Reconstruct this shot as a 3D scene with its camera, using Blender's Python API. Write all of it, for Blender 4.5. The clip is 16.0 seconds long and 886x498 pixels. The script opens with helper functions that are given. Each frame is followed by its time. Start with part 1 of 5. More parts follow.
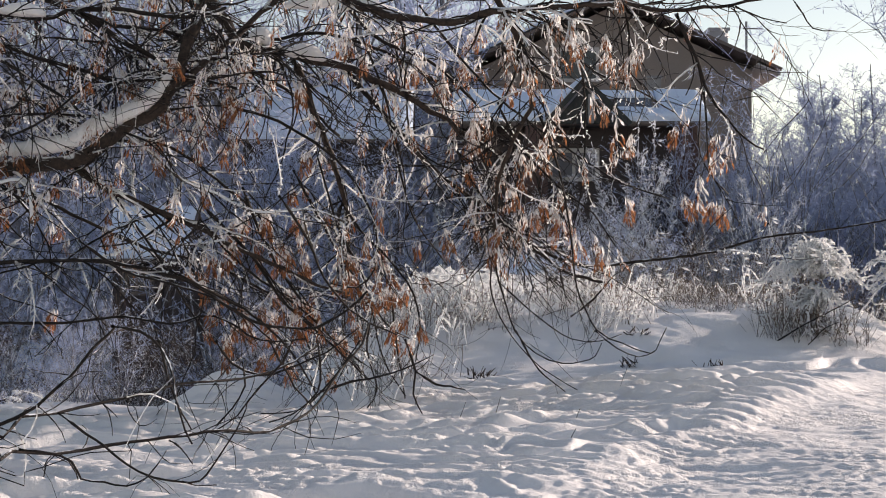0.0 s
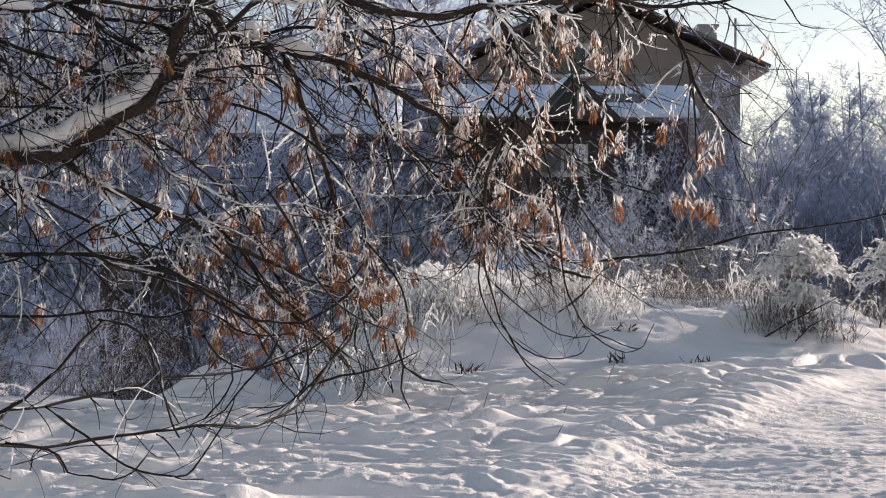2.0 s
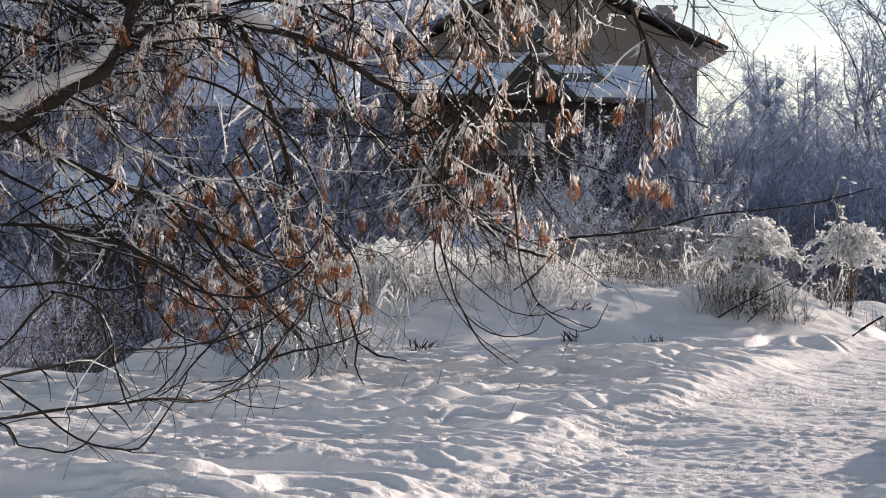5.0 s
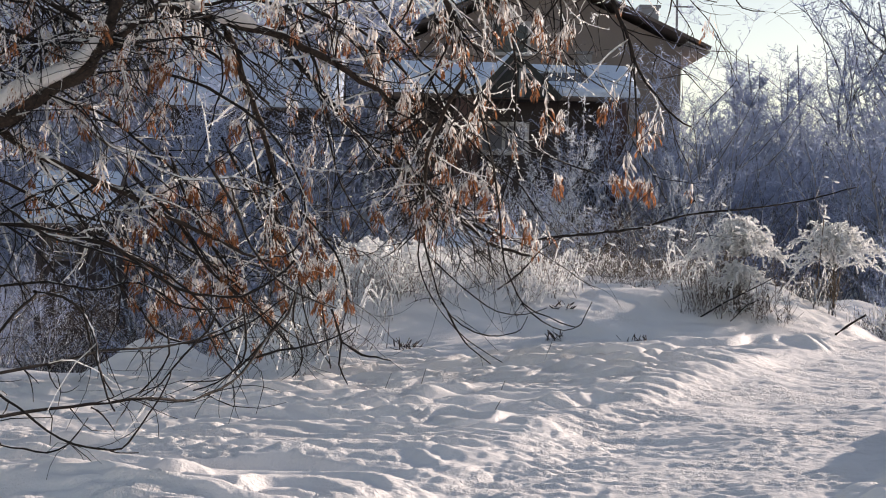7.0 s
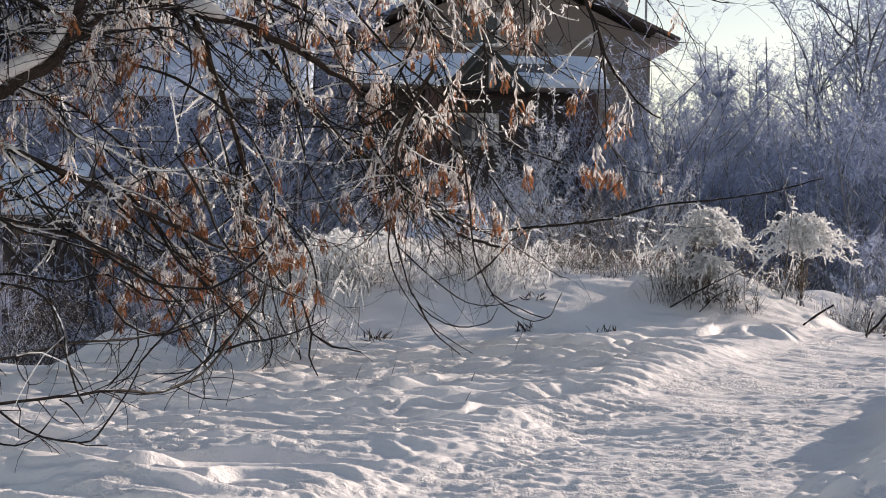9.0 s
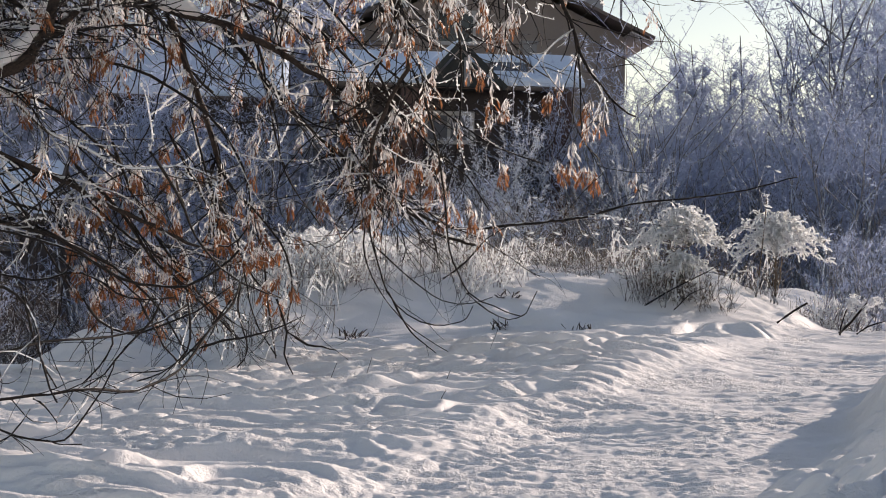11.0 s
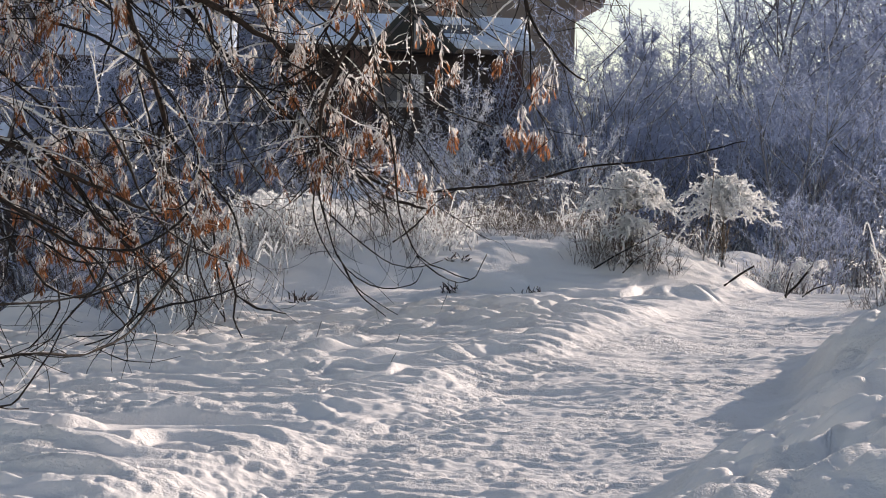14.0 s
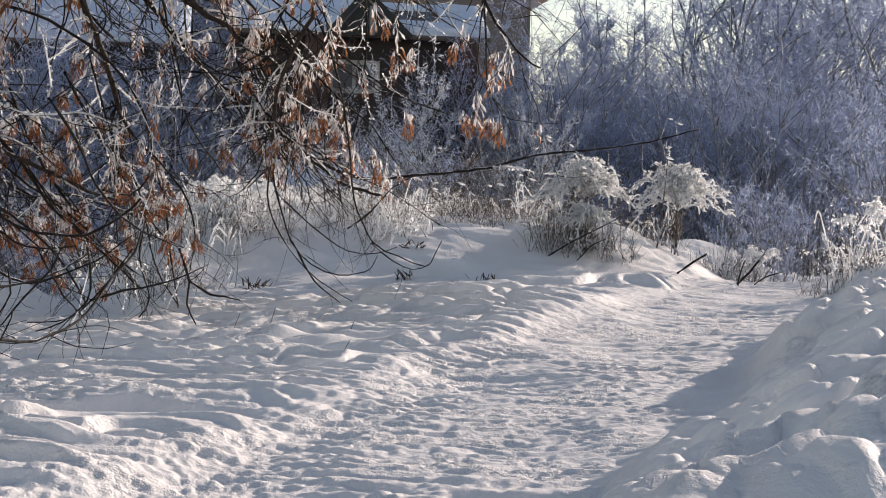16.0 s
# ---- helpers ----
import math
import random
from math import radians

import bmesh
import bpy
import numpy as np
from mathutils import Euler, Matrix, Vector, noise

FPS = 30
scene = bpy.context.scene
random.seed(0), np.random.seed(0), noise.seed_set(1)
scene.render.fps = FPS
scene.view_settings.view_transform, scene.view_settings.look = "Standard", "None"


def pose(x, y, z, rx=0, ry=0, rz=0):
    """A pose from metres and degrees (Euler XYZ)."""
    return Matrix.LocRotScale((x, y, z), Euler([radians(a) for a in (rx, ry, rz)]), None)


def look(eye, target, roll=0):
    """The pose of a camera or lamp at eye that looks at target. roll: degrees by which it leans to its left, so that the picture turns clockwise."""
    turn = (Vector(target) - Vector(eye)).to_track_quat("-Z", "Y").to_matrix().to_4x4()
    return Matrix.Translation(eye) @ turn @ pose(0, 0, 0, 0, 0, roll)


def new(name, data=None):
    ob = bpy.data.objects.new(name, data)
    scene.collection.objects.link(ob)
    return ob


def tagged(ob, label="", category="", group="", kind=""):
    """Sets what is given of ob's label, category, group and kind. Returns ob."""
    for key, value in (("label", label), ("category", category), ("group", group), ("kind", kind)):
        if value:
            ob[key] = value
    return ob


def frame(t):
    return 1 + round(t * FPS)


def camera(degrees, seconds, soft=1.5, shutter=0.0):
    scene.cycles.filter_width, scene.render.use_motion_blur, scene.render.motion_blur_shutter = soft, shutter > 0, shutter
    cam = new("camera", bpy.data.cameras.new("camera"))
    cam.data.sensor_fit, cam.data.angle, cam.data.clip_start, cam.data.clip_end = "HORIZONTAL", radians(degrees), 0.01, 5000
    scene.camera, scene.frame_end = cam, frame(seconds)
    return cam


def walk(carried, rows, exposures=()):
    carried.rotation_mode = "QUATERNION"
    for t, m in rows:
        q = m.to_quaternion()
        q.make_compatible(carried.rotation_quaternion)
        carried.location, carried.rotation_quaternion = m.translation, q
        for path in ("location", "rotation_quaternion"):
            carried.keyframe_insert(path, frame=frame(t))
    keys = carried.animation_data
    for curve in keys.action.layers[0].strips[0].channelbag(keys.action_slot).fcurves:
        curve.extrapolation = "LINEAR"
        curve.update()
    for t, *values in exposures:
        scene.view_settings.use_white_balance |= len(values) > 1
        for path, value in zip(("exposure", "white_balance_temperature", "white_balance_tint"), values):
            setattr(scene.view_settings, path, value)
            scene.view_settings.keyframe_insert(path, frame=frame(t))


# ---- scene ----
LENS = 35.02
EYE = (0.0, 0.0, 0.62)
cam = camera(LENS, 16.0, soft=1.0)


def aim(yaw, pitch, roll):
    a, b = radians(yaw), radians(pitch)
    way = Vector((math.sin(a) * math.cos(b), math.cos(a) * math.cos(b), math.sin(b)))
    return look(EYE, Vector(EYE) + way * 10, roll)


# seconds, yaw to the right, pitch up, roll
PATH = [
    (0.0, -0.000, 1.100, 0.000),
    (0.5, 0.314, 0.875, 0.102),
    (1.0, 0.298, 0.866, 0.173),
    (1.5, 0.461, 0.781, 0.251),
    (2.0, 0.474, 0.898, 0.261),
    (2.5, 0.493, 0.691, 0.307),
    (3.0, 0.698, 0.522, 0.448),
    (3.5, 1.210, 0.443, 0.643),
    (4.0, 1.746, 0.240, 0.873),
    (6.5, 2.670, -0.096, 1.069),
    (7.0, 2.942, -0.039, 1.061),
    (7.5, 3.213, -0.216, 1.024),
    (8.0, 3.550, -0.293, 0.914),
    (8.5, 3.784, -0.305, 0.906),
    (9.0, 4.168, -0.376, 0.978),
    (11.5, 5.521, -0.475, 0.993),
    (12.0, 5.910, -0.855, 0.992),
    (12.5, 6.077, -0.850, 0.869),
    (13.0, 6.406, -1.072, 0.828),
    (13.5, 6.655, -1.397, 0.921),
    (14.0, 7.246, -1.892, 1.044),
    (14.5, 7.562, -1.915, 1.129),
    (15.0, 8.391, -2.122, 1.246),
    (15.5, 8.891, -2.328, 1.321),
    (16.0, 9.105, -2.390, 1.353),
]
walk(cam, [(t, aim(y, p, r)) for t, y, p, r in PATH], [(0.0, 0.43, 8100, 21), (8.0, 0.35, 8100, 21), (16.0, 0.31, 8000, 20)])

# ---- light ----
SUN_ROT, SUN_EL = 53.0, 15.0
world = bpy.data.worlds.new("world")
scene.world = world
world.use_nodes = True
wn = world.node_tree
sky = wn.nodes.new("ShaderNodeTexSky")
sky.sky_type = "NISHITA"
sky.sun_disc = False
sky.sun_elevation, sky.sun_rotation = radians(SUN_EL), radians(SUN_ROT)
sky.air_density, sky.dust_density, sky.ozone_density = 1.0, 0.25, 1.0
wn.nodes["Background"].inputs["Strength"].default_value = 0.125
wn.links.new(sky.outputs["Color"], wn.nodes["Background"].inputs["Color"])
sun = new("sun", bpy.data.lights.new("sun", "SUN"))
sun.data.energy, sun.data.angle, sun.data.color = 4.4, radians(0.7), (1.0, 0.995, 0.985)
_a, _e = radians(SUN_ROT), radians(SUN_EL)
TO_SUN = Vector((math.sin(_a) * math.cos(_e), math.cos(_a) * math.cos(_e), math.sin(_e)))
sun.matrix_basis = look(TO_SUN * 50, (0, 0, 0))


# ---- materials ----
class Mat:
    def __init__(self, name, rough=0.7):
        self.m = bpy.data.materials.new(name)
        self.m.use_nodes = True
        self.t = self.m.node_tree
        self.b = self.t.nodes["Principled BSDF"]
        self.b.inputs["Roughness"].default_value = rough
        self.b.inputs["Specular IOR Level"].default_value = 0.3
        self.out = self.t.nodes["Material Output"]
        tc = self.t.nodes.new("ShaderNodeTexCoord")
        self.co = tc.outputs["Object"]

    def node(self, kind, **sockets):
        n = self.t.nodes.new(kind)
        for k, v in sockets.items():
            self.set(n, k, v)
        return n

    def set(self, n, k, v):
        s = n.inputs[k]
        if isinstance(v, bpy.types.NodeSocket):
            self.t.links.new(v, s)
        else:
            s.default_value = v

    def noise(self, scale, detail=4, rough=0.6, co=None):
        n = self.node("ShaderNodeTexNoise", Scale=scale, Detail=detail, Roughness=rough)
        self.t.links.new(co or self.co, n.inputs["Vector"])
        return n.outputs["Fac"]

    def ramp(self, fac, lo, hi, c0, c1):
        r = self.node("ShaderNodeValToRGB", Fac=fac)
        r.color_ramp.elements[0].position, r.color_ramp.elements[1].position = lo, hi
        r.color_ramp.elements[0].color, r.color_ramp.elements[1].color = (*c0, 1), (*c1, 1)
        return r.outputs["Color"]

    def mix(self, fac, a, b, how="MIX"):
        n = self.t.nodes.new("ShaderNodeMix")
        n.data_type, n.blend_type = "RGBA", how
        self.set(n, 0, fac)
        for i, v in ((6, a), (7, b)):
            self.set(n, i, v if isinstance(v, bpy.types.NodeSocket) else (*v, 1))
        return n.outputs[2]

    def bump(self, height, dist, strength=1.0, below=None):
        n = self.node("ShaderNodeBump", Height=height, Distance=dist, Strength=strength)
        if below:
            self.t.links.new(below, n.inputs["Normal"])
        self.t.links.new(n.outputs["Normal"], self.b.inputs["Normal"])
        return n.outputs["Normal"]

    def colour(self, c):
        self.set(self.b, "Base Color", c if isinstance(c, bpy.types.NodeSocket) else (*c, 1))

    def glow_through(self, share, c):
        """Thin matter that lets light through."""
        tr = self.node("ShaderNodeBsdfTranslucent")
        self.set(tr, "Color", c if isinstance(c, bpy.types.NodeSocket) else (*c, 1))
        mx = self.node("ShaderNodeMixShader", Fac=share)
        self.t.links.new(self.b.outputs[0], mx.inputs[1])
        self.t.links.new(tr.outputs[0], mx.inputs[2])
        self.t.links.new(mx.outputs[0], self.out.inputs["Surface"])


def snow_material(name, grain=1.0, c0=(0.82, 0.79, 0.78), c1=(0.88, 0.855, 0.845)):
    m = Mat(name, 0.55)
    big = m.noise(1.3, 3)
    m.colour(m.ramp(big, 0.3, 0.7, c0, c1))
    # crumbled crust in patches, smooth wind-packed snow between them
    patch = m.ramp(m.noise(3.2, 3), 0.38, 0.70, (0.12, 0.12, 0.12), (1, 1, 1))
    crumbs = m.mix(1.0, m.noise(62, 4, 0.65), patch, "MULTIPLY")
    n1 = m.bump(crumbs, 0.013 * grain, 1.0)
    m.bump(m.noise(150, 3, 0.7), 0.0012 * grain, 1.0, n1)
    m.set(m.b, "Specular IOR Level", 0.05)
    return m.m


def bark_material(name, c0, c1, frost=0.0, scale=60):
    m = Mat(name, 0.8)
    base = m.ramp(m.noise(scale, 5), 0.35, 0.7, c0, c1)
    if frost > 0:
        geo = m.node("ShaderNodeNewGeometry")
        sep = m.node("ShaderNodeSeparateXYZ", Vector=geo.outputs["Normal"])
        add = m.node("ShaderNodeMath")
        add.operation = "MULTIPLY_ADD"
        m.set(add, 0, sep.outputs["Z"])
        add.inputs[1].default_value = 0.22
        m.set(add, 2, m.noise(9, 4))
        f = m.ramp(add.outputs[0], 0.72 - 0.42 * frost, 0.80 - 0.42 * frost, (0, 0, 0), (1, 1, 1))
        base = m.mix(f, base, (0.80, 0.82, 0.85))
    m.colour(base)
    m.bump(m.noise(scale * 2, 4), 0.004, 0.7)
    return m.m


def frost_material(name, c=(0.95, 0.955, 0.96), share=0.70, dark=0.0):
    m = Mat(name, 0.6)
    col = m.ramp(m.noise(30, 4), 0.35, 0.65, tuple(v * (0.90 - dark) for v in c), c)
    m.colour(col)
    m.glow_through(share, col)
    return m.m


SNOW = snow_material("snow")
SNOW_CAP = snow_material("snow_cap", 0.6)
# snow on roofs: the blue of sky-lit shade is mixed into its base colour
SHADE_BLUE_SNOW = snow_material("roof_snow_shade_blue", 0.6, (0.60, 0.71, 0.88), (0.68, 0.77, 0.90))
BARK = bark_material("bark", (0.020, 0.014, 0.012), (0.065, 0.045, 0.036), 0.10)
BARK_TWIG = bark_material("twig_bark", (0.008, 0.006, 0.0055), (0.030, 0.021, 0.018), 0.02)
BARK_FROST = bark_material("frosted_bark", (0.05, 0.04, 0.035), (0.12, 0.09, 0.07), 0.85)
FROST = frost_material("hoar_frost")
# bark lightened and blued: haze of distance put into its base colour
HAZE_GREY_BARK = bark_material("haze_grey_bark", (0.13, 0.13, 0.15), (0.26, 0.26, 0.285), 0.36, 30)
# blue of haze and sky-lit shade is put into the far frost's base colour
HAZE_BLUE_FROST = frost_material("frosted_twigs", (0.56, 0.65, 0.86), 0.5, 0.18)
PALE_FROST = frost_material("frosted_shoots", (0.86, 0.88, 0.94), 0.5, 0.05)
# the distant wood has the same haze blue in its base colour
HAZE_BLUE_WOOD = frost_material("haze_blue_far_wood", (0.48, 0.53, 0.66), 0.4, 0.2)
BROWN = bark_material("brown_twigs", (0.025, 0.017, 0.015), (0.08, 0.05, 0.042), 0.15, 30)
WEED = bark_material("weed_stems", (0.07, 0.05, 0.04), (0.20, 0.15, 0.11), 0.30, 40)


def key_material(name, c0, c1):
    m = Mat(name, 0.6)
    col = m.ramp(m.noise(75, 2), 0.32, 0.68, c0, c1)
    m.colour(col)
    m.glow_through(0.5, col)
    return m.m


KEYS_RUST = key_material("dry_keys", (0.12, 0.050, 0.030), (0.44, 0.185, 0.085))
KEYS_PALE = key_material("frosted_keys", (0.62, 0.55, 0.51), (0.93, 0.93, 0.94))


# ---- mesh helpers ----
def rnd(a, b):
    return random.uniform(a, b)


class Soup:
    """Collects vertices and faces of one mesh."""

    def __init__(self):
        self.v, self.f = [], []

    def tube(self, pts, radii, n=5, cap=True):
        base, m = len(self.v), len(pts)
        side = Vector((0.3, 0.5, 0.8))
        for i in range(m):
            d = pts[min(i + 1, m - 1)] - pts[max(i - 1, 0)]
            if d.length < 1e-9:
                d = Vector((0, 0, 1))
            d.normalize()
            a = d.cross(side)
            if a.length < 0.05:
                a = d.cross(Vector((1, 0, 0)))
            a.normalize()
            b = d.cross(a)
            side = b if i == 0 else side
            for k in range(n):
                w = 2 * math.pi * k / n
                self.v.append(pts[i] + (a * math.cos(w) + b * math.sin(w)) * radii[i])
        for i in range(m - 1):
            for k in range(n):
                p, q = base + i * n + k, base + i * n + (k + 1) % n
                self.f.append((p, q, q + n, p + n))
        if cap:
            self.f.append(tuple(base + k for k in reversed(range(n))))
            self.f.append(tuple(base + (m - 1) * n + k for k in range(n)))

    def spike(self, p, q, r):
        """A thin three-sided needle."""
        d = (q - p).normalized()
        a = d.cross(Vector((0.2, 0.9, 0.4))).normalized()
        b = d.cross(a)
        i = len(self.v)
        self.v += [p + a * r, p - a * r * 0.5 + b * r * 0.87, p - a * r * 0.5 - b * r * 0.87, q]
        self.f += [(i, i + 1, i + 3), (i + 1, i + 2, i + 3), (i + 2, i, i + 3)]

    def plate(self, p, q, r):
        """A flat crystal of hoar frost, widest in the middle."""
        d = q - p
        a = d.cross(Vector((rnd(-1, 1), rnd(-1, 1), rnd(-1, 1))))
        a = a.normalized() * r if a.length > 1e-9 else Vector((r, 0, 0))
        i, m = len(self.v), p + d * 0.55
        self.v += [p, m + a, q, m - a]
        self.f += [(i, i + 1, i + 2), (i, i + 2, i + 3)]

    def box(self, x0, y0, z0, x1, y1, z1):
        i = len(self.v)
        self.v += [Vector(p) for p in ((x0, y0, z0), (x1, y0, z0), (x1, y1, z0), (x0, y1, z0), (x0, y0, z1), (x1, y0, z1), (x1, y1, z1), (x0, y1, z1))]
        self.f += [tuple(i + k for k in q) for q in ((3, 2, 1, 0), (4, 5, 6, 7), (0, 1, 5, 4), (1, 2, 6, 5), (2, 3, 7, 6), (3, 0, 4, 7))]

    def prism(self, outline, y0, y1):
        """An outline in x and z, drawn out from y0 to y1."""
        i, n = len(self.v), len(outline)
        self.v += [Vector((x, y0, z)) for x, z in outline] + [Vector((x, y1, z)) for x, z in outline]
        self.f += [tuple(i + k for k in range(n)), tuple(i + n + k for k in reversed(range(n)))]
        self.f += [(i + (k + 1) % n, i + k, i + n + k, i + n + (k + 1) % n) for k in range(n)]

    def mesh(self, name, smooth=True):
        me = bpy.data.meshes.new(name)
        me.from_pydata([tuple(p) for p in self.v], [], self.f)
        if smooth:
            me.polygons.foreach_set("use_smooth", [True] * len(me.polygons))
        me.update()
        return me


def put(name, soup, material, parent=None, label="", smooth=True):
    me = soup.mesh(name, smooth) if isinstance(soup, Soup) else soup
    if not me.materials:
        me.materials.append(material)
    ob = new(name, me)
    if parent:
        ob.parent = parent
    if label:
        tagged(ob, label)
    return ob


def thing(name, label, category, at=(0, 0, 0), group="", kind=""):
    ob = new(name)
    ob.location = at
    ob.empty_display_size = 0.1
    return tagged(ob, label, category, group, kind)


def glide(pts, step):
    """A smooth line through the points, resampled at about that step."""
    p = [Vector(q) for q in pts]
    p = [p[0] * 2 - p[1]] + p + [p[-1] * 2 - p[-2]]
    out = []
    for i in range(1, len(p) - 2):
        n = max(2, int((p[i + 1] - p[i]).length / step))
        for k in range(n):
            t = k / n
            a, b, c, d = p[i - 1], p[i], p[i + 1], p[i + 2]
            out.append(0.5 * (2 * b + (c - a) * t + (2 * a - 5 * b + 4 * c - d) * t * t + (3 * b - a - 3 * c + d) * t ** 3))
    out.append(p[-2].copy())
    return out


def stalk(s, p, tip, r, n=4):
    mid = (p + tip) * 0.5 + Vector((rnd(-1, 1), rnd(-1, 1), rnd(0, 1))) * (tip - p).length * 0.12
    q = [p * (1 - t) ** 2 + mid * 2 * t * (1 - t) + tip * t * t for t in [i / n for i in range(n + 1)]]
    s.tube(q, [r * (1 - 0.5 * i / n) for i in range(n + 1)], 3, False)
    return q


def fringe(s, q, count, size, droop=0.6, r=0.0028):
    """Needles of hoar frost along a line."""
    for _ in range(count):
        i = random.randint(0, len(q) - 2)
        t = rnd(0, 1)
        p = q[i].lerp(q[i + 1], t)
        d = Vector((rnd(-1, 1), rnd(-1, 1), rnd(-1, 0.7) - droop)).normalized()
        s.plate(p, p + d * size * rnd(0.5, 1.2), r)


# ---- ground: one sheet of trodden snow ----
def lattice(seed):
    rng = np.random.RandomState(seed)
    return rng.rand(256, 256)


LAT = [lattice(s) for s in range(8)]


def vnoise(x, y, k):
    """Smooth noise in -1..1, cells one unit wide."""
    g = LAT[k]
    xi, yi = np.floor(x).astype(int), np.floor(y).astype(int)
    fx, fy = x - xi, y - yi
    fx, fy = fx ** 3 * (fx * (fx * 6 - 15) + 10), fy ** 3 * (fy * (fy * 6 - 15) + 10)
    a, b = g[xi % 256, yi % 256], g[(xi + 1) % 256, yi % 256]
    c, d = g[xi % 256, (yi + 1) % 256], g[(xi + 1) % 256, (yi + 1) % 256]
    return 2 * ((a * (1 - fx) + b * fx) * (1 - fy) + (c * (1 - fx) + d * fx) * fy) - 1


def step01(v, a, b):
    t = np.clip((v - a) / (b - a), 0, 1)
    return t * t * (3 - 2 * t)


def bumpat(x, y, cx, cy, rx, ry, h):
    return h * np.exp(-((x - cx) / rx) ** 2 - ((y - cy) / ry) ** 2)


def drift(x, y, f, k, lobe=0.45):
    """Wind-cut snow: a face that rises away from the walker to a thin wavy crest, and a fall behind it."""
    g = y * f + 1.2 * vnoise(x * f * 0.17, y * f * 0.30, k) + lobe * vnoise(x * f * 0.93 * lobe, y * f * 0.5, k + 1) + 0.27 * lobe * vnoise(x * f * 1.4, y * f * 1.3, k + 2)
    g = g - np.floor(g)
    p = np.where(g < 0.24, g / 0.24, 1 - np.clip((g - 0.24) / 0.76, 0, 1) ** 1.7)
    p = 1.03 - np.sqrt((1 - p) ** 2 + 0.0008) + 0.08 * np.exp(-((g - 0.25) / 0.05) ** 2)
    return (p - 0.5) * np.clip(0.65 + 0.9 * vnoise(x * f * 0.30 + 11, y * f * 0.3, k - 1), 0.06, 1.3)


def domes(x, y, f, k, fill=0.75):
    """Rounded lumps pressed against one another, with sharp creases between them."""
    u, v = x * f, y * f
    xi, yi = np.floor(u).astype(int), np.floor(v).astype(int)
    out = np.zeros_like(u)
    for i in (-1, 0, 1):
        for j in (-1, 0, 1):
            cx, cy = xi + i, yi + j
            a, b, c = LAT[k][cx % 256, cy % 256], LAT[(k + 1) % 8][cx % 256, cy % 256], LAT[(k + 2) % 8][cx % 256, cy % 256]
            r = fill * (0.55 + 0.6 * c)
            d = ((u - cx - a) ** 2 + (v - cy - b) ** 2) / (r * r)
            out = np.maximum(out, (0.4 + 0.8 * c) * np.sqrt(np.clip(1 - d, 0, 1)))
    return out


def height(x, y):
    x, y = np.asarray(x, float), np.asarray(y, float)
    # warped coordinates keep the lumps from lining up
    wx = x + 0.12 * vnoise(x * 2.1, y * 2.1, 0) + 0.03 * vnoise(x * 9, y * 9, 3)
    wy = y + 0.12 * vnoise(x * 2.1 + 9, y * 2.1 + 4, 1) + 0.03 * vnoise(x * 9 + 5, y * 9, 4)
    # s runs across the footpath, which leads away to the right
    s = (x - 0.33) * 0.877 - (y - 2.84) * 0.48 + 0.10 * vnoise(x * 1.3, y * 1.3, 2)
    on_path = step01(s, -0.55, -0.30) * (1 - step01(s, 0.40, 0.62))
    left = 1 - step01(s, -0.62, -0.38)
    right = step01(s, 0.42, 1.0)
    lumpy = step01(s, 0.38, 0.62)
    near = 1 - step01(y, 12, 16)
    z = 0.055 * left * near + (0.09 * right + 0.12 * step01(s, 0.7, 1.7) + 0.2 * step01(s, 1.2, 2.6)) * near
    z = z + bumpat(x, y, 1.0, 6.6, 1.0, 0.7, 0.06) - bumpat(x, y, 0.2, 7.7, 1.6, 0.5, 0.06)
    # bank under the bushes, lower where the tall weeds stand
    rise = step01(y + 0.15 * vnoise(x * 0.9, y * 0.5, 3), 8.5, 9.5)
    bank = rise * (0.28 + 0.05 * vnoise(x * 0.8, y * 0.8, 4)) * step01(x, -1.3, -0.4) * (1 - step01(s, -1.3, -0.5))
    z = z + bank
    z = z + bumpat(x, y, 0.45, 12.6, 1.1, 0.5, 0.25)
    # dip behind the bushes, where the path leaves the field
    z = z - 0.17 * step01(y, 9.9, 10.8) * step01(x, 2.5, 3.1) * near
    # hollow beyond the bank
    fall = step01(y + 2.5 * step01(-x, 0.8, 1.8), 12.8, 18.5)
    z = z - 1.15 * fall
    z = z - 0.26 * step01(-x, 0.1, 0.8) * step01(y + 0.3 * vnoise(x * 1.2, y * 0.3, 6), 5.7, 7.2)
    z = z - (0.4 - 0.3 * fall) * step01(-x, 0.9, 1.7) * step01(y, 8.8, 10.5)
    z = z + bumpat(x, y, -1.25, 8.4, 0.36, 0.42, 0.30) + bumpat(x, y, -0.45, 8.7, 0.34, 0.4, 0.20)
    # relief of the trodden field, finer and lower in the distance
    near = near * step01(y, 0.9, 2.1) * step01(x, -4.0, -2.4) * (1 - step01(x, 4.6, 6.5))
    rough = near * (1 - step01(s, -0.8, -0.40))  * (1 - 0.8 * step01(y, 7.9, 8.7))
    z = z + rough * (0.07 * drift(x, y, 1.7, 3) * (1 - step01(y, 3.4, 4.6)) + 0.046 * drift(x, y, 2.6, 1, 0.75) + 0.040 * drift(x + 3, y, 4.6, 4, 0.65) + 0.030 * drift(x + 1, y, 8.2, 5, 0.6) + 0.014 * drift(x, y + 5, 15.0, 2, 0.55))
    z = z + rough * 0.006 * vnoise(x * 38, y * 34, 1) * step01(vnoise(x * 2.3, y * 2.3, 6), -0.1, 0.4)
    # crumbled rim along the footpath
    rim = np.exp(-((s + 0.46) / 0.20) ** 2) * near
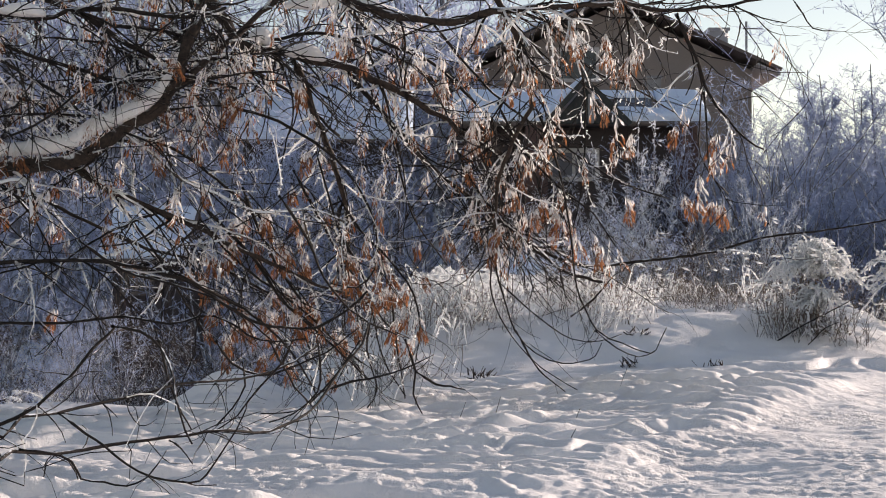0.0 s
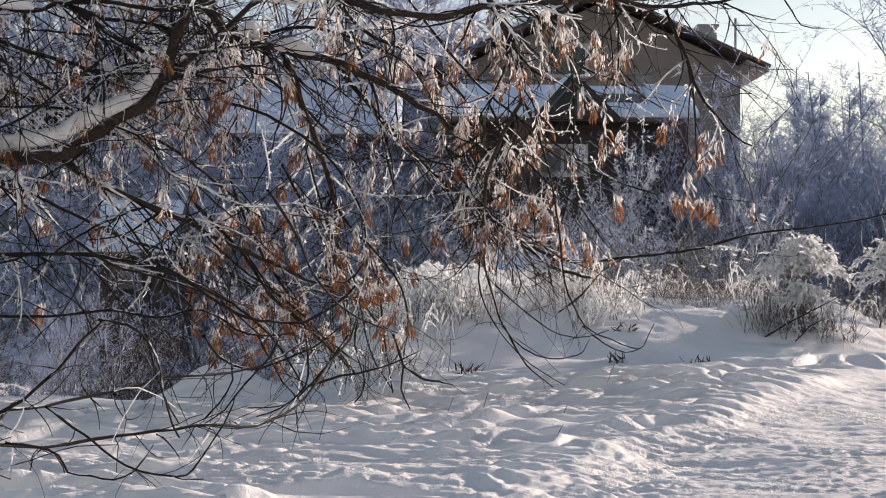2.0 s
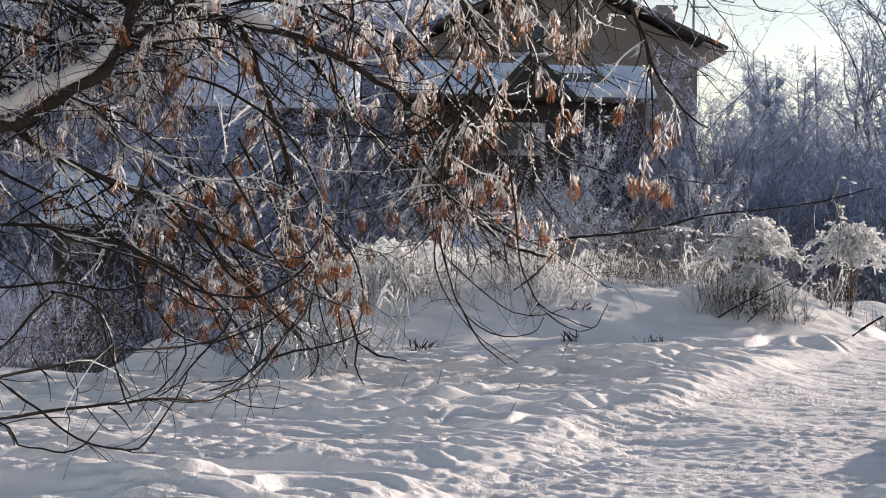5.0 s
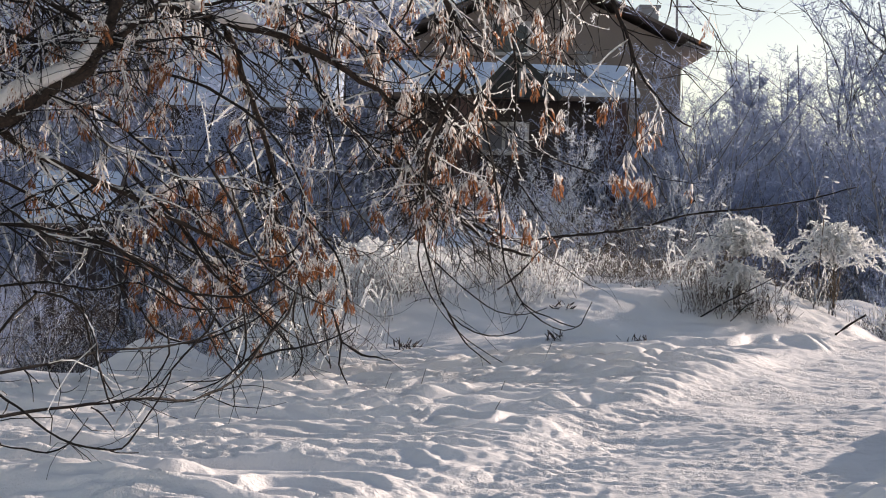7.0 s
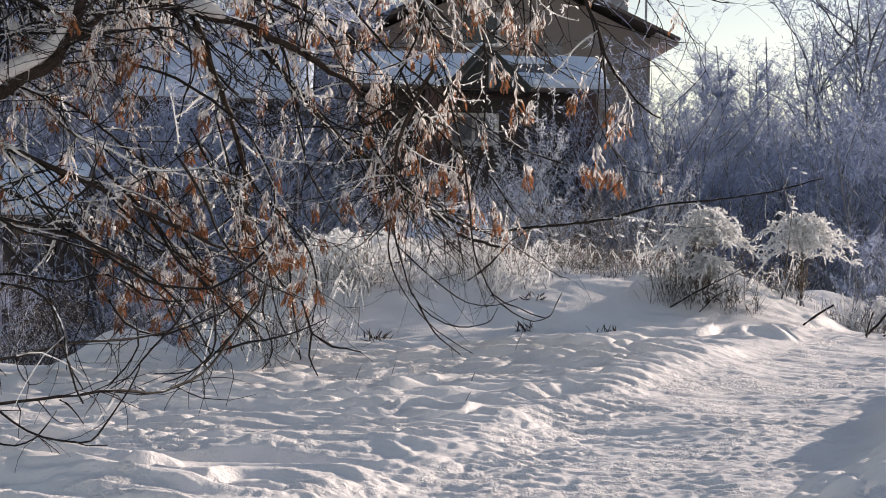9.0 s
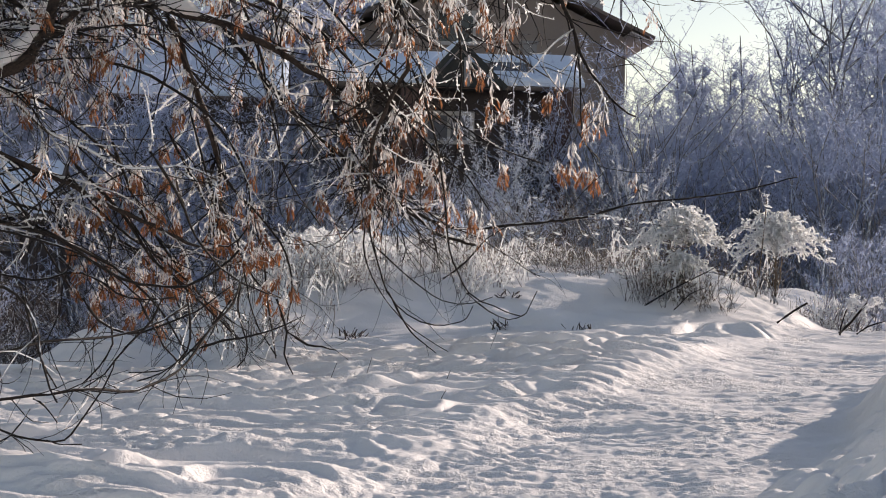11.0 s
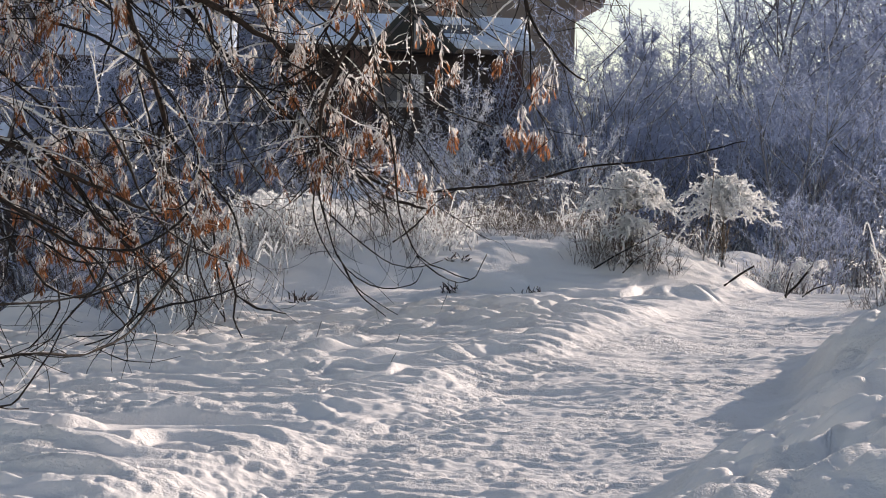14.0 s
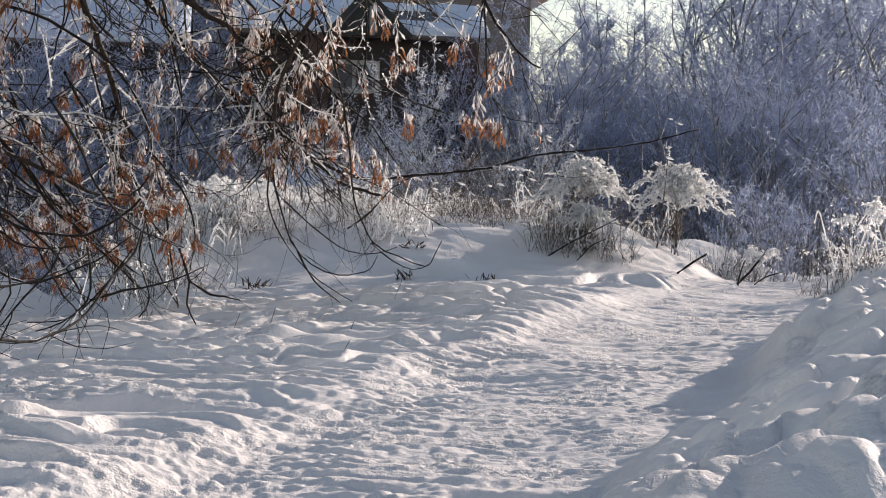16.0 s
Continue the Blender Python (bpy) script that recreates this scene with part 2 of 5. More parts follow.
    z = z + rim * (0.012 * (1 + vnoise(x * 2.6, y * 2.6, 5)) + 0.006 * domes(wx, wy, 38.0, 3) + 0.012 * drift(wx, wy, 13.0, 4) + 0.004 * vnoise(x * 55, y * 45, 2))
    # trodden grit of the footpath itself
    z = z + on_path * near * (0.016 * vnoise(x * 2.4, y * 3.0, 2) + 0.013 * drift(x, y, 5.0, 5, 0.6) + 0.010 * drift(x + 1, y, 11.0, 2, 0.5) + 0.008 * drift(x, y + 2, 24.0, 3, 0.55) + 0.003 * domes(wx, wy, 24.0, 1) + 0.003 * vnoise(x * 46, y * 40, 4))
    # shovelled lumps on the right-hand bank
    z = z + lumpy * near * ((0.05 + 0.05 * right) * domes(wx, wy, 2.6, 5, 0.95) + 0.075 * domes(wx + 4, wy, 5.4, 2, 0.9) + 0.030 * domes(wx, wy + 3, 11.0, 3, 0.8) + 0.05 * right * drift(x, y, 3.0, 4, 0.8) + 0.026 * drift(x, y, 8.0, 1, 0.7) + 0.008 * drift(x, y, 19.0, 3))
    z = z + 0.04 * vnoise(x * 0.7, y * 0.7, 1) * near
    # scalloped edge at the foot of the bank
    z = z + near * left * np.exp(-((y - 8.45) / 0.35) ** 2) * 0.09 * drift(x, y, 2.6, 4, 0.8)
    z = z + rise * near * left * (0.02 * drift(x, y, 4.0, 2) + 0.05 * domes(wx, wy, 2.2, 5) + 0.03 * vnoise(x * 2.2, y * 2.2, 5))
    z = z + 0.25 * step01(y, 18, 30) * vnoise(x * 0.12, y * 0.12, 3)
    z = z + 2.0 * step01(y, 45, 90)
    return z


def ground_z(x, y):
    return float(height(np.array([x]), np.array([y]))[0])


def spaced(stops):
    out = []
    for a, b, d in stops:
        out += list(np.arange(a, b, d))
    return np.array(out + [stops[-1][1]])


# columns fan out from the walker, so that the sheet is finest close by
gu = spaced([(-60, -6, 6), (-6, -1.5, 0.5), (-1.5, -0.60, 0.05), (-0.60, -0.36, 0.01), (-0.36, 0.56, 0.0025), (0.56, 0.80, 0.01), (0.80, 2.0, 0.05), (2.0, 6, 0.5), (6, 60, 6)])
gy = spaced([(-300, -30, 45), (-30, -4, 4), (-4, 0.8, 0.2), (0.8, 2.4, 0.05), (2.4, 5, 0.009), (5, 7.5, 0.014), (7.5, 11, 0.024), (11, 14, 0.08), (14, 30, 0.5), (30, 90, 4), (90, 900, 60)])
GU, GY = np.meshgrid(gu, gy)
GX = GU * np.clip(np.where(GY < 0, 2 - GY, np.maximum(GY, 2)), 2, 14)
GZ = height(GX.ravel(), GY.ravel())
nx, ny = len(gu), len(gy)
co = np.stack([GX.ravel(), GY.ravel(), GZ], 1)
ii = (np.arange(ny - 1)[:, None] * nx + np.arange(nx - 1)[None, :]).ravel()
quads = np.stack([ii, ii + 1, ii + nx + 1, ii + nx], 1)
gm = bpy.data.meshes.new("ground")
gm.vertices.add(len(co))
gm.vertices.foreach_set("co", co.ravel())
gm.loops.add(quads.size)
gm.loops.foreach_set("vertex_index", quads.ravel())
gm.polygons.add(len(quads))
gm.polygons.foreach_set("loop_start", np.arange(0, quads.size, 4))
gm.polygons.foreach_set("use_smooth", [True] * len(quads))
gm.update(calc_edges=True)
gm.validate()
gm.materials.append(SNOW)
tagged(new("ground", gm), "trodden white snow with a narrow packed footpath and lumpy edges", "snow", kind="structure")


# ---- foreground maple ----
def grow(soup, start, way, length, r, droop, level, tips, spread=0.7, sides=4, curl=0.25):
    """A twig that bends and droops, with side twigs; notes places for keys."""
    n = max(4, int(length / 0.04))
    p, d = start.copy(), way.normalized()
    pts, radii = [p.copy()], [r]
    bend = Vector((rnd(-1, 1), rnd(-0.7, 0.7), rnd(-0.7, 0.9))) * curl / n
    for i in range(n):
        d = (d + bend + Vector((rnd(-1, 1), rnd(-1, 1), rnd(-1, 1))) * 0.20 + Vector((0, 0, -droop / n))).normalized()
        p = p + d * (length / n)
        pts.append(p.copy())
        radii.append(r * (1 - 0.6 * (i + 1) / n))
    soup.tube(pts, radii, sides, False)
    if level > 0:
        k = max(1, int(length / 0.09))
        for j in range(k):
            i = random.randint(1, n - 1)
            w = (pts[i + 1] - pts[i]).normalized() * 0.6 + Vector((rnd(-1, 1), rnd(-1, 1), rnd(-1.0, 0.6))) * spread
            grow(soup, pts[i], w, length * rnd(0.2, 0.5), r * 0.65, droop, level - 1, tips, spread, 3, curl)
    tips.append((pts[-1], pts[len(pts) // 2]))
    return pts


def furred(s, q, count, size, r):
    """Crystals of hoar frost along a twig, most of them hanging."""
    for _ in range(count):
        i = random.randint(0, len(q) - 2)
        p = q[i].lerp(q[i + 1], rnd(0, 1))
        d = Vector((rnd(-1, 1), rnd(-1, 1), rnd(-1.3, 0.7))).normalized()
        s.plate(p, p + d * size * rnd(0.5, 1.3), r)


boughs = []


def bough(kind, r0, r1, *line):
    """A limb or branch: its kind, its radius at the start and the end, and its course."""
    boughs.append((kind, r0, r1, line))


bough("main", 0.0370, 0.0207, (-2.62, 5.40, 0.77), (-1.98, 5.44, 1.02), (-1.60, 5.48, 1.05), (-1.41, 5.51, 1.10), (-1.24, 5.55, 1.22), (-1.13, 5.59, 1.30), (-1.05, 5.62, 1.48), (-0.99, 5.66, 1.67), (-0.93, 5.70, 1.91))
bough("main", 0.0180, 0.0095, (-1.13, 5.60, 1.31), (-1.04, 5.66, 1.42), (-0.93, 5.72, 1.53), (-0.83, 5.78, 1.64), (-0.72, 5.84, 1.75), (-0.63, 5.90, 1.88))
bough("main", 0.0285, 0.0077, (-1.08, 5.90, 1.93), (-0.88, 5.96, 1.63), (-0.76, 6.03, 1.60), (-0.55, 6.09, 1.56), (-0.36, 6.15, 1.51), (-0.21, 6.21, 1.44), (-0.06, 6.28, 1.36), (0.12, 6.34, 1.26), (0.30, 6.40, 1.15))
bough("main", 0.0127, 0.0067, (-0.44, 6.30, 1.56), (-0.24, 6.37, 1.32), (-0.04, 6.43, 1.11), (0.17, 6.50, 0.95), (0.39, 6.57, 0.78), (0.58, 6.63, 0.64), (0.77, 6.70, 0.59))
bough("thin", 0.0087, 0.0031, (0.39, 6.65, 0.78), (0.58, 6.67, 0.69), (0.74, 6.70, 0.67), (0.94, 6.72, 0.69), (1.13, 6.74, 0.71), (1.32, 6.76, 0.74), (1.52, 6.79, 0.80), (1.75, 6.81, 0.83), (1.97, 6.83, 0.86), (2.14, 6.85, 0.89), (2.26, 6.88, 0.92), (2.41, 6.90, 0.96))
bough("frost", 0.0067, 0.0027, (1.31, 6.70, 0.74), (1.42, 6.70, 0.74), (1.51, 6.70, 0.72))
bough("thin", 0.0053, 0.0027, (0.60, 6.60, 0.43), (0.71, 6.63, 0.51), (0.81, 6.67, 0.62), (0.93, 6.70, 0.69))
bough("main", 0.0154, 0.0062, (0.16, 5.90, 1.88), (0.28, 5.94, 1.71), (0.34, 5.99, 1.58), (0.38, 6.03, 1.44), (0.38, 6.07, 1.35), (0.30, 6.11, 1.21), (0.24, 6.16, 1.01), (0.23, 6.20, 0.79))
bough("thin", 0.0056, 0.0020, (0.24, 6.20, 1.02), (0.23, 6.21, 0.74), (0.25, 6.22, 0.59), (0.32, 6.24, 0.38), (0.41, 6.25, 0.28), (0.53, 6.26, 0.23), (0.62, 6.28, 0.24), (0.68, 6.29, 0.26), (0.71, 6.30, 0.32))
bough("thin", 0.0044, 0.0019, (0.23, 6.20, 0.79), (0.21, 6.22, 0.59), (0.25, 6.23, 0.44), (0.34, 6.25, 0.31), (0.44, 6.27, 0.21), (0.55, 6.28, 0.14), (0.60, 6.30, 0.11))
bough("thin", 0.0037, 0.0019, (0.25, 6.20, 0.59), (0.42, 6.22, 0.44), (0.57, 6.25, 0.34), (0.70, 6.28, 0.33), (0.80, 6.30, 0.36))
bough("thin", 0.0061, 0.0022, (0.39, 6.10, 1.38), (0.45, 6.12, 1.26), (0.50, 6.14, 1.11), (0.54, 6.16, 0.94), (0.57, 6.18, 0.74), (0.59, 6.20, 0.57), (0.68, 6.22, 0.38), (0.80, 6.24, 0.32), (0.90, 6.26, 0.28), (0.95, 6.28, 0.29), (1.00, 6.30, 0.39))
bough("thin", 0.0037, 0.0019, (0.67, 6.20, 0.38), (0.77, 6.23, 0.30), (0.87, 6.27, 0.26), (0.95, 6.30, 0.28))
bough("thin", 0.0050, 0.0025, (0.32, 6.20, 0.38), (0.40, 6.20, 0.24), (0.45, 6.20, 0.18), (0.54, 6.20, 0.11))
bough("main", 0.0205, 0.0034, (-0.59, 6.00, 1.90), (-0.35, 5.97, 1.77), (-0.15, 5.93, 1.71), (0.04, 5.90, 1.69), (0.20, 5.87, 1.73), (0.42, 5.83, 1.74), (0.65, 5.80, 1.75), (0.85, 5.77, 1.73), (0.93, 5.73, 1.70), (1.07, 5.70, 1.71), (1.23, 5.67, 1.73), (1.40, 5.63, 1.75), (1.57, 5.60, 1.73))
bough("main", 0.0103, 0.0036, (0.95, 5.70, 1.69), (1.00, 5.73, 1.58), (1.05, 5.76, 1.50), (1.08, 5.79, 1.41), (1.13, 5.81, 1.33), (1.19, 5.84, 1.27), (1.27, 5.87, 1.19), (1.35, 5.90, 1.15))
bough("main", 0.0058, 0.0035, (0.75, 5.80, 1.74), (0.77, 5.80, 1.62), (0.77, 5.80, 1.45))
bough("thin", 0.0040, 0.0023, (0.84, 5.70, 1.69), (0.88, 5.70, 1.62), (0.93, 5.70, 1.59), (0.98, 5.70, 1.59))
bough("thin", 0.0039, 0.0023, (1.39, 5.60, 1.74), (1.44, 5.60, 1.67), (1.48, 5.60, 1.61), (1.57, 5.60, 1.60))
bough("thin", 0.0034, 0.0023, (1.19, 5.70, 1.72), (1.30, 5.70, 1.67), (1.40, 5.70, 1.65))
bough("thin", 0.0047, 0.0024, (1.05, 5.80, 1.53), (1.10, 5.87, 1.33), (1.13, 5.93, 1.07), (1.22, 6.00, 0.97))
bough("main", 0.0172, 0.0066, (-0.65, 6.10, 1.57), (-0.60, 6.18, 1.44), (-0.54, 6.27, 1.25), (-0.49, 6.35, 1.12), (-0.45, 6.43, 0.97), (-0.44, 6.52, 0.77), (-0.43, 6.60, 0.54))
bough("thin", 0.0071, 0.0036, (-0.96, 5.90, 1.34), (-0.80, 5.91, 1.31), (-0.65, 5.92, 1.25), (-0.51, 5.93, 1.16), (-0.41, 5.94, 1.07), (-0.32, 5.96, 0.92), (-0.28, 5.97, 0.79), (-0.29, 5.98, 0.65), (-0.37, 5.99, 0.57), (-0.48, 6.00, 0.59))
bough("frost", 0.0080, 0.0048, (-1.34, 5.70, 1.23), (-1.21, 5.74, 1.14), (-1.08, 5.79, 1.02), (-0.93, 5.83, 0.96), (-0.79, 5.87, 0.89), (-0.58, 5.91, 0.90), (-0.50, 5.96, 0.89), (-0.42, 6.00, 0.85))
bough("frost", 0.0069, 0.0047, (-1.26, 5.70, 1.05), (-1.26, 5.72, 0.94), (-1.21, 5.75, 0.82), (-1.08, 5.78, 0.75), (-0.90, 5.80, 0.77))
bough("frost", 0.0059, 0.0048, (-0.59, 5.90, 0.90), (-0.58, 5.95, 0.81), (-0.55, 6.00, 0.74))
bough("frost", 0.0059, 0.0048, (-0.57, 5.90, 0.88), (-0.51, 5.93, 0.84), (-0.53, 5.97, 0.79), (-0.55, 6.00, 0.74))
bough("main", 0.0158, 0.0060, (-1.50, 5.60, 1.07), (-1.33, 5.65, 0.96), (-1.20, 5.70, 0.90), (-1.10, 5.75, 0.86), (-1.01, 5.80, 0.82), (-0.83, 5.85, 0.72), (-0.67, 5.90, 0.65), (-0.54, 5.95, 0.58), (-0.40, 6.00, 0.54))
bough("main", 0.0082, 0.0036, (-1.00, 5.80, 0.92), (-0.90, 5.84, 0.81), (-0.79, 5.88, 0.69), (-0.68, 5.92, 0.52), (-0.54, 5.96, 0.39), (-0.35, 6.00, 0.21))
bough("main", 0.0058, 0.0037, (-1.37, 5.80, 0.97), (-1.25, 5.88, 0.78), (-1.18, 5.95, 0.66), (-1.10, 6.02, 0.50), (-1.02, 6.10, 0.35))
bough("main", 0.0096, 0.0047, (-1.99, 5.30, 0.62), (-1.69, 5.34, 0.67), (-1.53, 5.38, 0.68), (-1.34, 5.42, 0.68), (-1.22, 5.47, 0.66), (-1.10, 5.51, 0.63), (-0.99, 5.55, 0.59), (-0.89, 5.59, 0.52), (-0.76, 5.63, 0.44), (-0.63, 5.67, 0.41), (-0.52, 5.72, 0.41), (-0.40, 5.76, 0.47), (-0.31, 5.80, 0.56))
bough("main", 0.0119, 0.0039, (-2.62, 5.30, 0.75), (-1.40, 3.70, 0.16), (-1.24, 3.73, 0.20), (-1.14, 3.77, 0.24), (-1.05, 3.80, 0.31), (-0.98, 3.83, 0.39), (-0.94, 3.87, 0.44), (-0.91, 3.90, 0.48))
bough("main", 0.0067, 0.0037, (-2.60, 5.28, 0.62), (-1.26, 3.70, 0.23), (-1.14, 3.80, 0.24), (-1.07, 3.90, 0.24), (-0.97, 4.00, 0.26), (-0.86, 4.10, 0.28), (-0.78, 4.20, 0.30), (-0.70, 4.30, 0.30), (-0.63, 4.40, 0.30), (-0.51, 4.50, 0.33), (-0.41, 4.60, 0.39))
bough("main", 0.0069, 0.0037, (-2.62, 5.25, 0.50), (-1.21, 3.45, 0.19), (-1.09, 3.55, 0.18), (-1.00, 3.64, 0.16), (-0.89, 3.74, 0.17), (-0.75, 3.83, 0.18), (-0.61, 3.93, 0.19), (-0.54, 4.03, 0.17), (-0.47, 4.12, 0.18), (-0.41, 4.22, 0.21), (-0.36, 4.31, 0.26), (-0.32, 4.41, 0.33), (-0.26, 4.50, 0.40), (-0.24, 4.60, 0.48))
bough("thin", 0.0033, 0.0017, (-0.98, 3.25, 0.22), (-0.91, 3.26, 0.21), (-0.86, 3.26, 0.19), (-0.84, 3.27, 0.15), (-0.79, 3.28, 0.14), (-0.74, 3.29, 0.13), (-0.69, 3.29, 0.15), (-0.65, 3.30, 0.21))
bough("thin", 0.0032, 0.0013, (-2.60, 5.22, 0.40), (-1.06, 3.20, 0.18), (-0.96, 3.23, 0.17), (-0.89, 3.25, 0.19), (-0.82, 3.27, 0.21), (-0.73, 3.30, 0.21))
bough("thin", 0.0034, 0.0017, (-0.93, 3.40, 0.29), (-0.86, 3.39, 0.24), (-0.81, 3.38, 0.21), (-0.76, 3.37, 0.17), (-0.69, 3.36, 0.14), (-0.60, 3.34, 0.13), (-0.56, 3.33, 0.15), (-0.51, 3.32, 0.22), (-0.47, 3.31, 0.29), (-0.46, 3.30, 0.32))
bough("thin", 0.0020, 0.0013, (-0.61, 3.30, 0.14), (-0.58, 3.30, 0.13), (-0.53, 3.30, 0.13))
bough("thin", 0.0047, 0.0022, (-0.92, 3.90, 0.48), (-0.83, 3.85, 0.47), (-0.76, 3.80, 0.42), (-0.72, 3.75, 0.35), (-0.70, 3.70, 0.29), (-0.67, 3.65, 0.22), (-0.64, 3.60, 0.19))
bough("thin", 0.0029, 0.0015, (-0.70, 3.60, 0.20), (-0.67, 3.60, 0.18), (-0.64, 3.60, 0.14))
bough("thin", 0.0064, 0.0035, (-1.80, 5.30, 0.44), (-1.65, 5.37, 0.44), (-1.45, 5.44, 0.44), (-1.25, 5.51, 0.46), (-1.09, 5.59, 0.43), (-0.92, 5.66, 0.46), (-0.75, 5.73, 0.36), (-0.57, 5.80, 0.36))
bough("thin", 0.0065, 0.0036, (-1.05, 5.40, 0.64), (-0.90, 5.53, 0.55), (-0.76, 5.65, 0.46), (-0.61, 5.78, 0.29), (-0.53, 5.90, 0.12))
bough("main", 0.0128, 0.0069, (-2.00, 5.30, 1.60), (-1.70, 5.37, 1.63), (-1.57, 5.43, 1.62), (-1.41, 5.50, 1.67), (-1.20, 5.57, 1.67), (-1.03, 5.63, 1.66), (-0.88, 5.70, 1.71))
bough("main", 0.0120, 0.0093, (-1.41, 5.40, 1.64), (-1.32, 5.50, 1.58), (-1.25, 5.60, 1.54), (-1.14, 5.70, 1.49), (-1.06, 5.80, 1.47))
bough("main", 0.0085, 0.0057, (-1.94, 5.30, 1.58), (-1.70, 5.36, 1.51), (-1.56, 5.41, 1.46), (-1.40, 5.47, 1.42), (-1.30, 5.53, 1.39), (-1.09, 5.59, 1.41), (-0.99, 5.64, 1.42), (-0.84, 5.70, 1.38))
bough("main", 0.0096, 0.0056, (-1.94, 5.30, 1.54), (-1.70, 5.38, 1.45), (-1.59, 5.45, 1.38), (-1.50, 5.52, 1.33), (-1.43, 5.60, 1.25))
bough("main", 0.0054, 0.0034, (-1.54, 5.40, 1.54), (-1.40, 5.47, 1.54), (-1.31, 5.53, 1.53), (-1.18, 5.60, 1.49))
bough("main", 0.0065, 0.0035, (-1.88, 5.40, 1.22), (-1.64, 5.47, 1.25), (-1.51, 5.53, 1.26), (-1.39, 5.60, 1.26), (-1.29, 5.67, 1.26), (-1.05, 5.73, 1.31), (-0.85, 5.80, 1.33))
bough("main", 0.0053, 0.0033, (-1.80, 5.30, 1.10), (-1.56, 5.34, 1.19), (-1.42, 5.38, 1.31), (-1.28, 5.42, 1.43), (-1.11, 5.46, 1.57), (-1.01, 5.50, 1.68))
bough("main", 0.0119, 0.0063, (-2.11, 5.90, 1.93), (-1.75, 5.97, 1.82), (-1.47, 6.03, 1.71), (-1.19, 6.10, 1.68), (-0.91, 6.17, 1.56), (-0.66, 6.23, 1.42), (-0.47, 6.30, 1.25))
bough("main", 0.0111, 0.0052, (-1.44, 6.10, 1.97), (-1.13, 6.18, 1.84), (-0.84, 6.26, 1.68), (-0.57, 6.34, 1.72), (-0.27, 6.42, 1.65), (-0.01, 6.50, 1.51))
bough("main", 0.0100, 0.0053, (-0.56, 6.20, 2.00), (-0.32, 6.30, 1.71), (-0.06, 6.40, 1.60), (0.17, 6.50, 1.40), (0.28, 6.60, 1.23))
bough("main", 0.0095, 0.0050, (-2.06, 5.90, 1.43), (-1.74, 5.96, 1.36), (-1.47, 6.02, 1.22), (-1.19, 6.08, 1.18), (-0.95, 6.14, 1.01), (-0.76, 6.20, 0.84))
bough("main", 0.0085, 0.0051, (-2.09, 6.00, 1.00), (-1.82, 6.06, 0.98), (-1.56, 6.12, 0.86), (-1.30, 6.18, 0.74), (-1.02, 6.24, 0.67), (-0.77, 6.30, 0.54))
bough("frost", 0.0109, 0.0065, (-1.84, 5.40, 0.93), (-1.71, 5.40, 0.98), (-1.63, 5.40, 0.99), (-1.59, 5.40, 0.93), (-1.58, 5.40, 0.82))
bough("frost", 0.0087, 0.0054, (-1.84, 5.40, 0.79), (-1.73, 5.40, 0.85), (-1.68, 5.40, 0.84))
bough("thin", 0.0062, 0.0033, (-0.36, 6.20, 1.69), (-0.26, 6.30, 1.43), (-0.22, 6.40, 1.21), (-0.14, 6.50, 0.90), (0.02, 6.60, 0.67))
bough("thin", 0.0050, 0.0033, (-0.56, 6.20, 1.17), (-0.47, 6.28, 0.84), (-0.37, 6.36, 0.64), (-0.32, 6.44, 0.44), (-0.27, 6.52, 0.22), (-0.13, 6.60, -0.01))
bough("thin", 0.0048, 0.0032, (-0.31, 6.00, 0.44), (-0.33, 6.10, 0.30), (-0.29, 6.20, 0.12), (-0.34, 6.30, 0.03))
bough("thin", 0.0050, 0.0032, (-0.23, 6.20, 0.54), (-0.21, 6.27, 0.34), (-0.18, 6.33, 0.13), (-0.17, 6.40, 0.04))
bough("thin", 0.0063, 0.0033, (0.55, 6.30, 1.71), (0.63, 6.35, 1.54), (0.65, 6.40, 1.31), (0.64, 6.45, 1.03), (0.59, 6.50, 0.80))
bough("thin", 0.0063, 0.0033, (-0.11, 6.30, 1.84), (0.12, 6.34, 1.56), (0.30, 6.38, 1.39), (0.56, 6.42, 1.21), (0.80, 6.46, 1.06), (1.04, 6.50, 0.98))
bough("knot", 0.0073, 0.0037, (-0.86, 6.00, 1.00), (-0.80, 6.04, 0.84), (-0.72, 6.08, 0.67), (-0.60, 6.12, 0.49), (-0.48, 6.16, 0.34), (-0.36, 6.20, 0.24))
bough("knot", 0.0061, 0.0032, (-0.65, 6.10, 1.08), (-0.55, 6.14, 0.89), (-0.46, 6.18, 0.72), (-0.34, 6.22, 0.54), (-0.24, 6.26, 0.39), (-0.15, 6.30, 0.34))
bough("knot", 0.0060, 0.0031, (-0.45, 6.00, 0.96), (-0.35, 6.04, 0.81), (-0.23, 6.08, 0.69), (-0.13, 6.12, 0.54), (-0.10, 6.16, 0.39), (-0.12, 6.20, 0.24))
bough("knot", 0.0059, 0.0031, (-0.96, 5.90, 0.78), (-0.85, 5.96, 0.66), (-0.69, 6.02, 0.54), (-0.55, 6.08, 0.42), (-0.45, 6.14, 0.30), (-0.42, 6.20, 0.19))
bough("knot", 0.0062, 0.0032, (0.04, 6.20, 1.22), (0.14, 6.25, 1.02), (0.29, 6.30, 0.85), (0.45, 6.35, 0.77), (0.61, 6.40, 0.67))
bough("knot", 0.0062, 0.0032, (0.24, 6.20, 1.39), (0.34, 6.25, 1.20), (0.52, 6.30, 1.02), (0.68, 6.35, 0.90), (0.79, 6.40, 0.75))
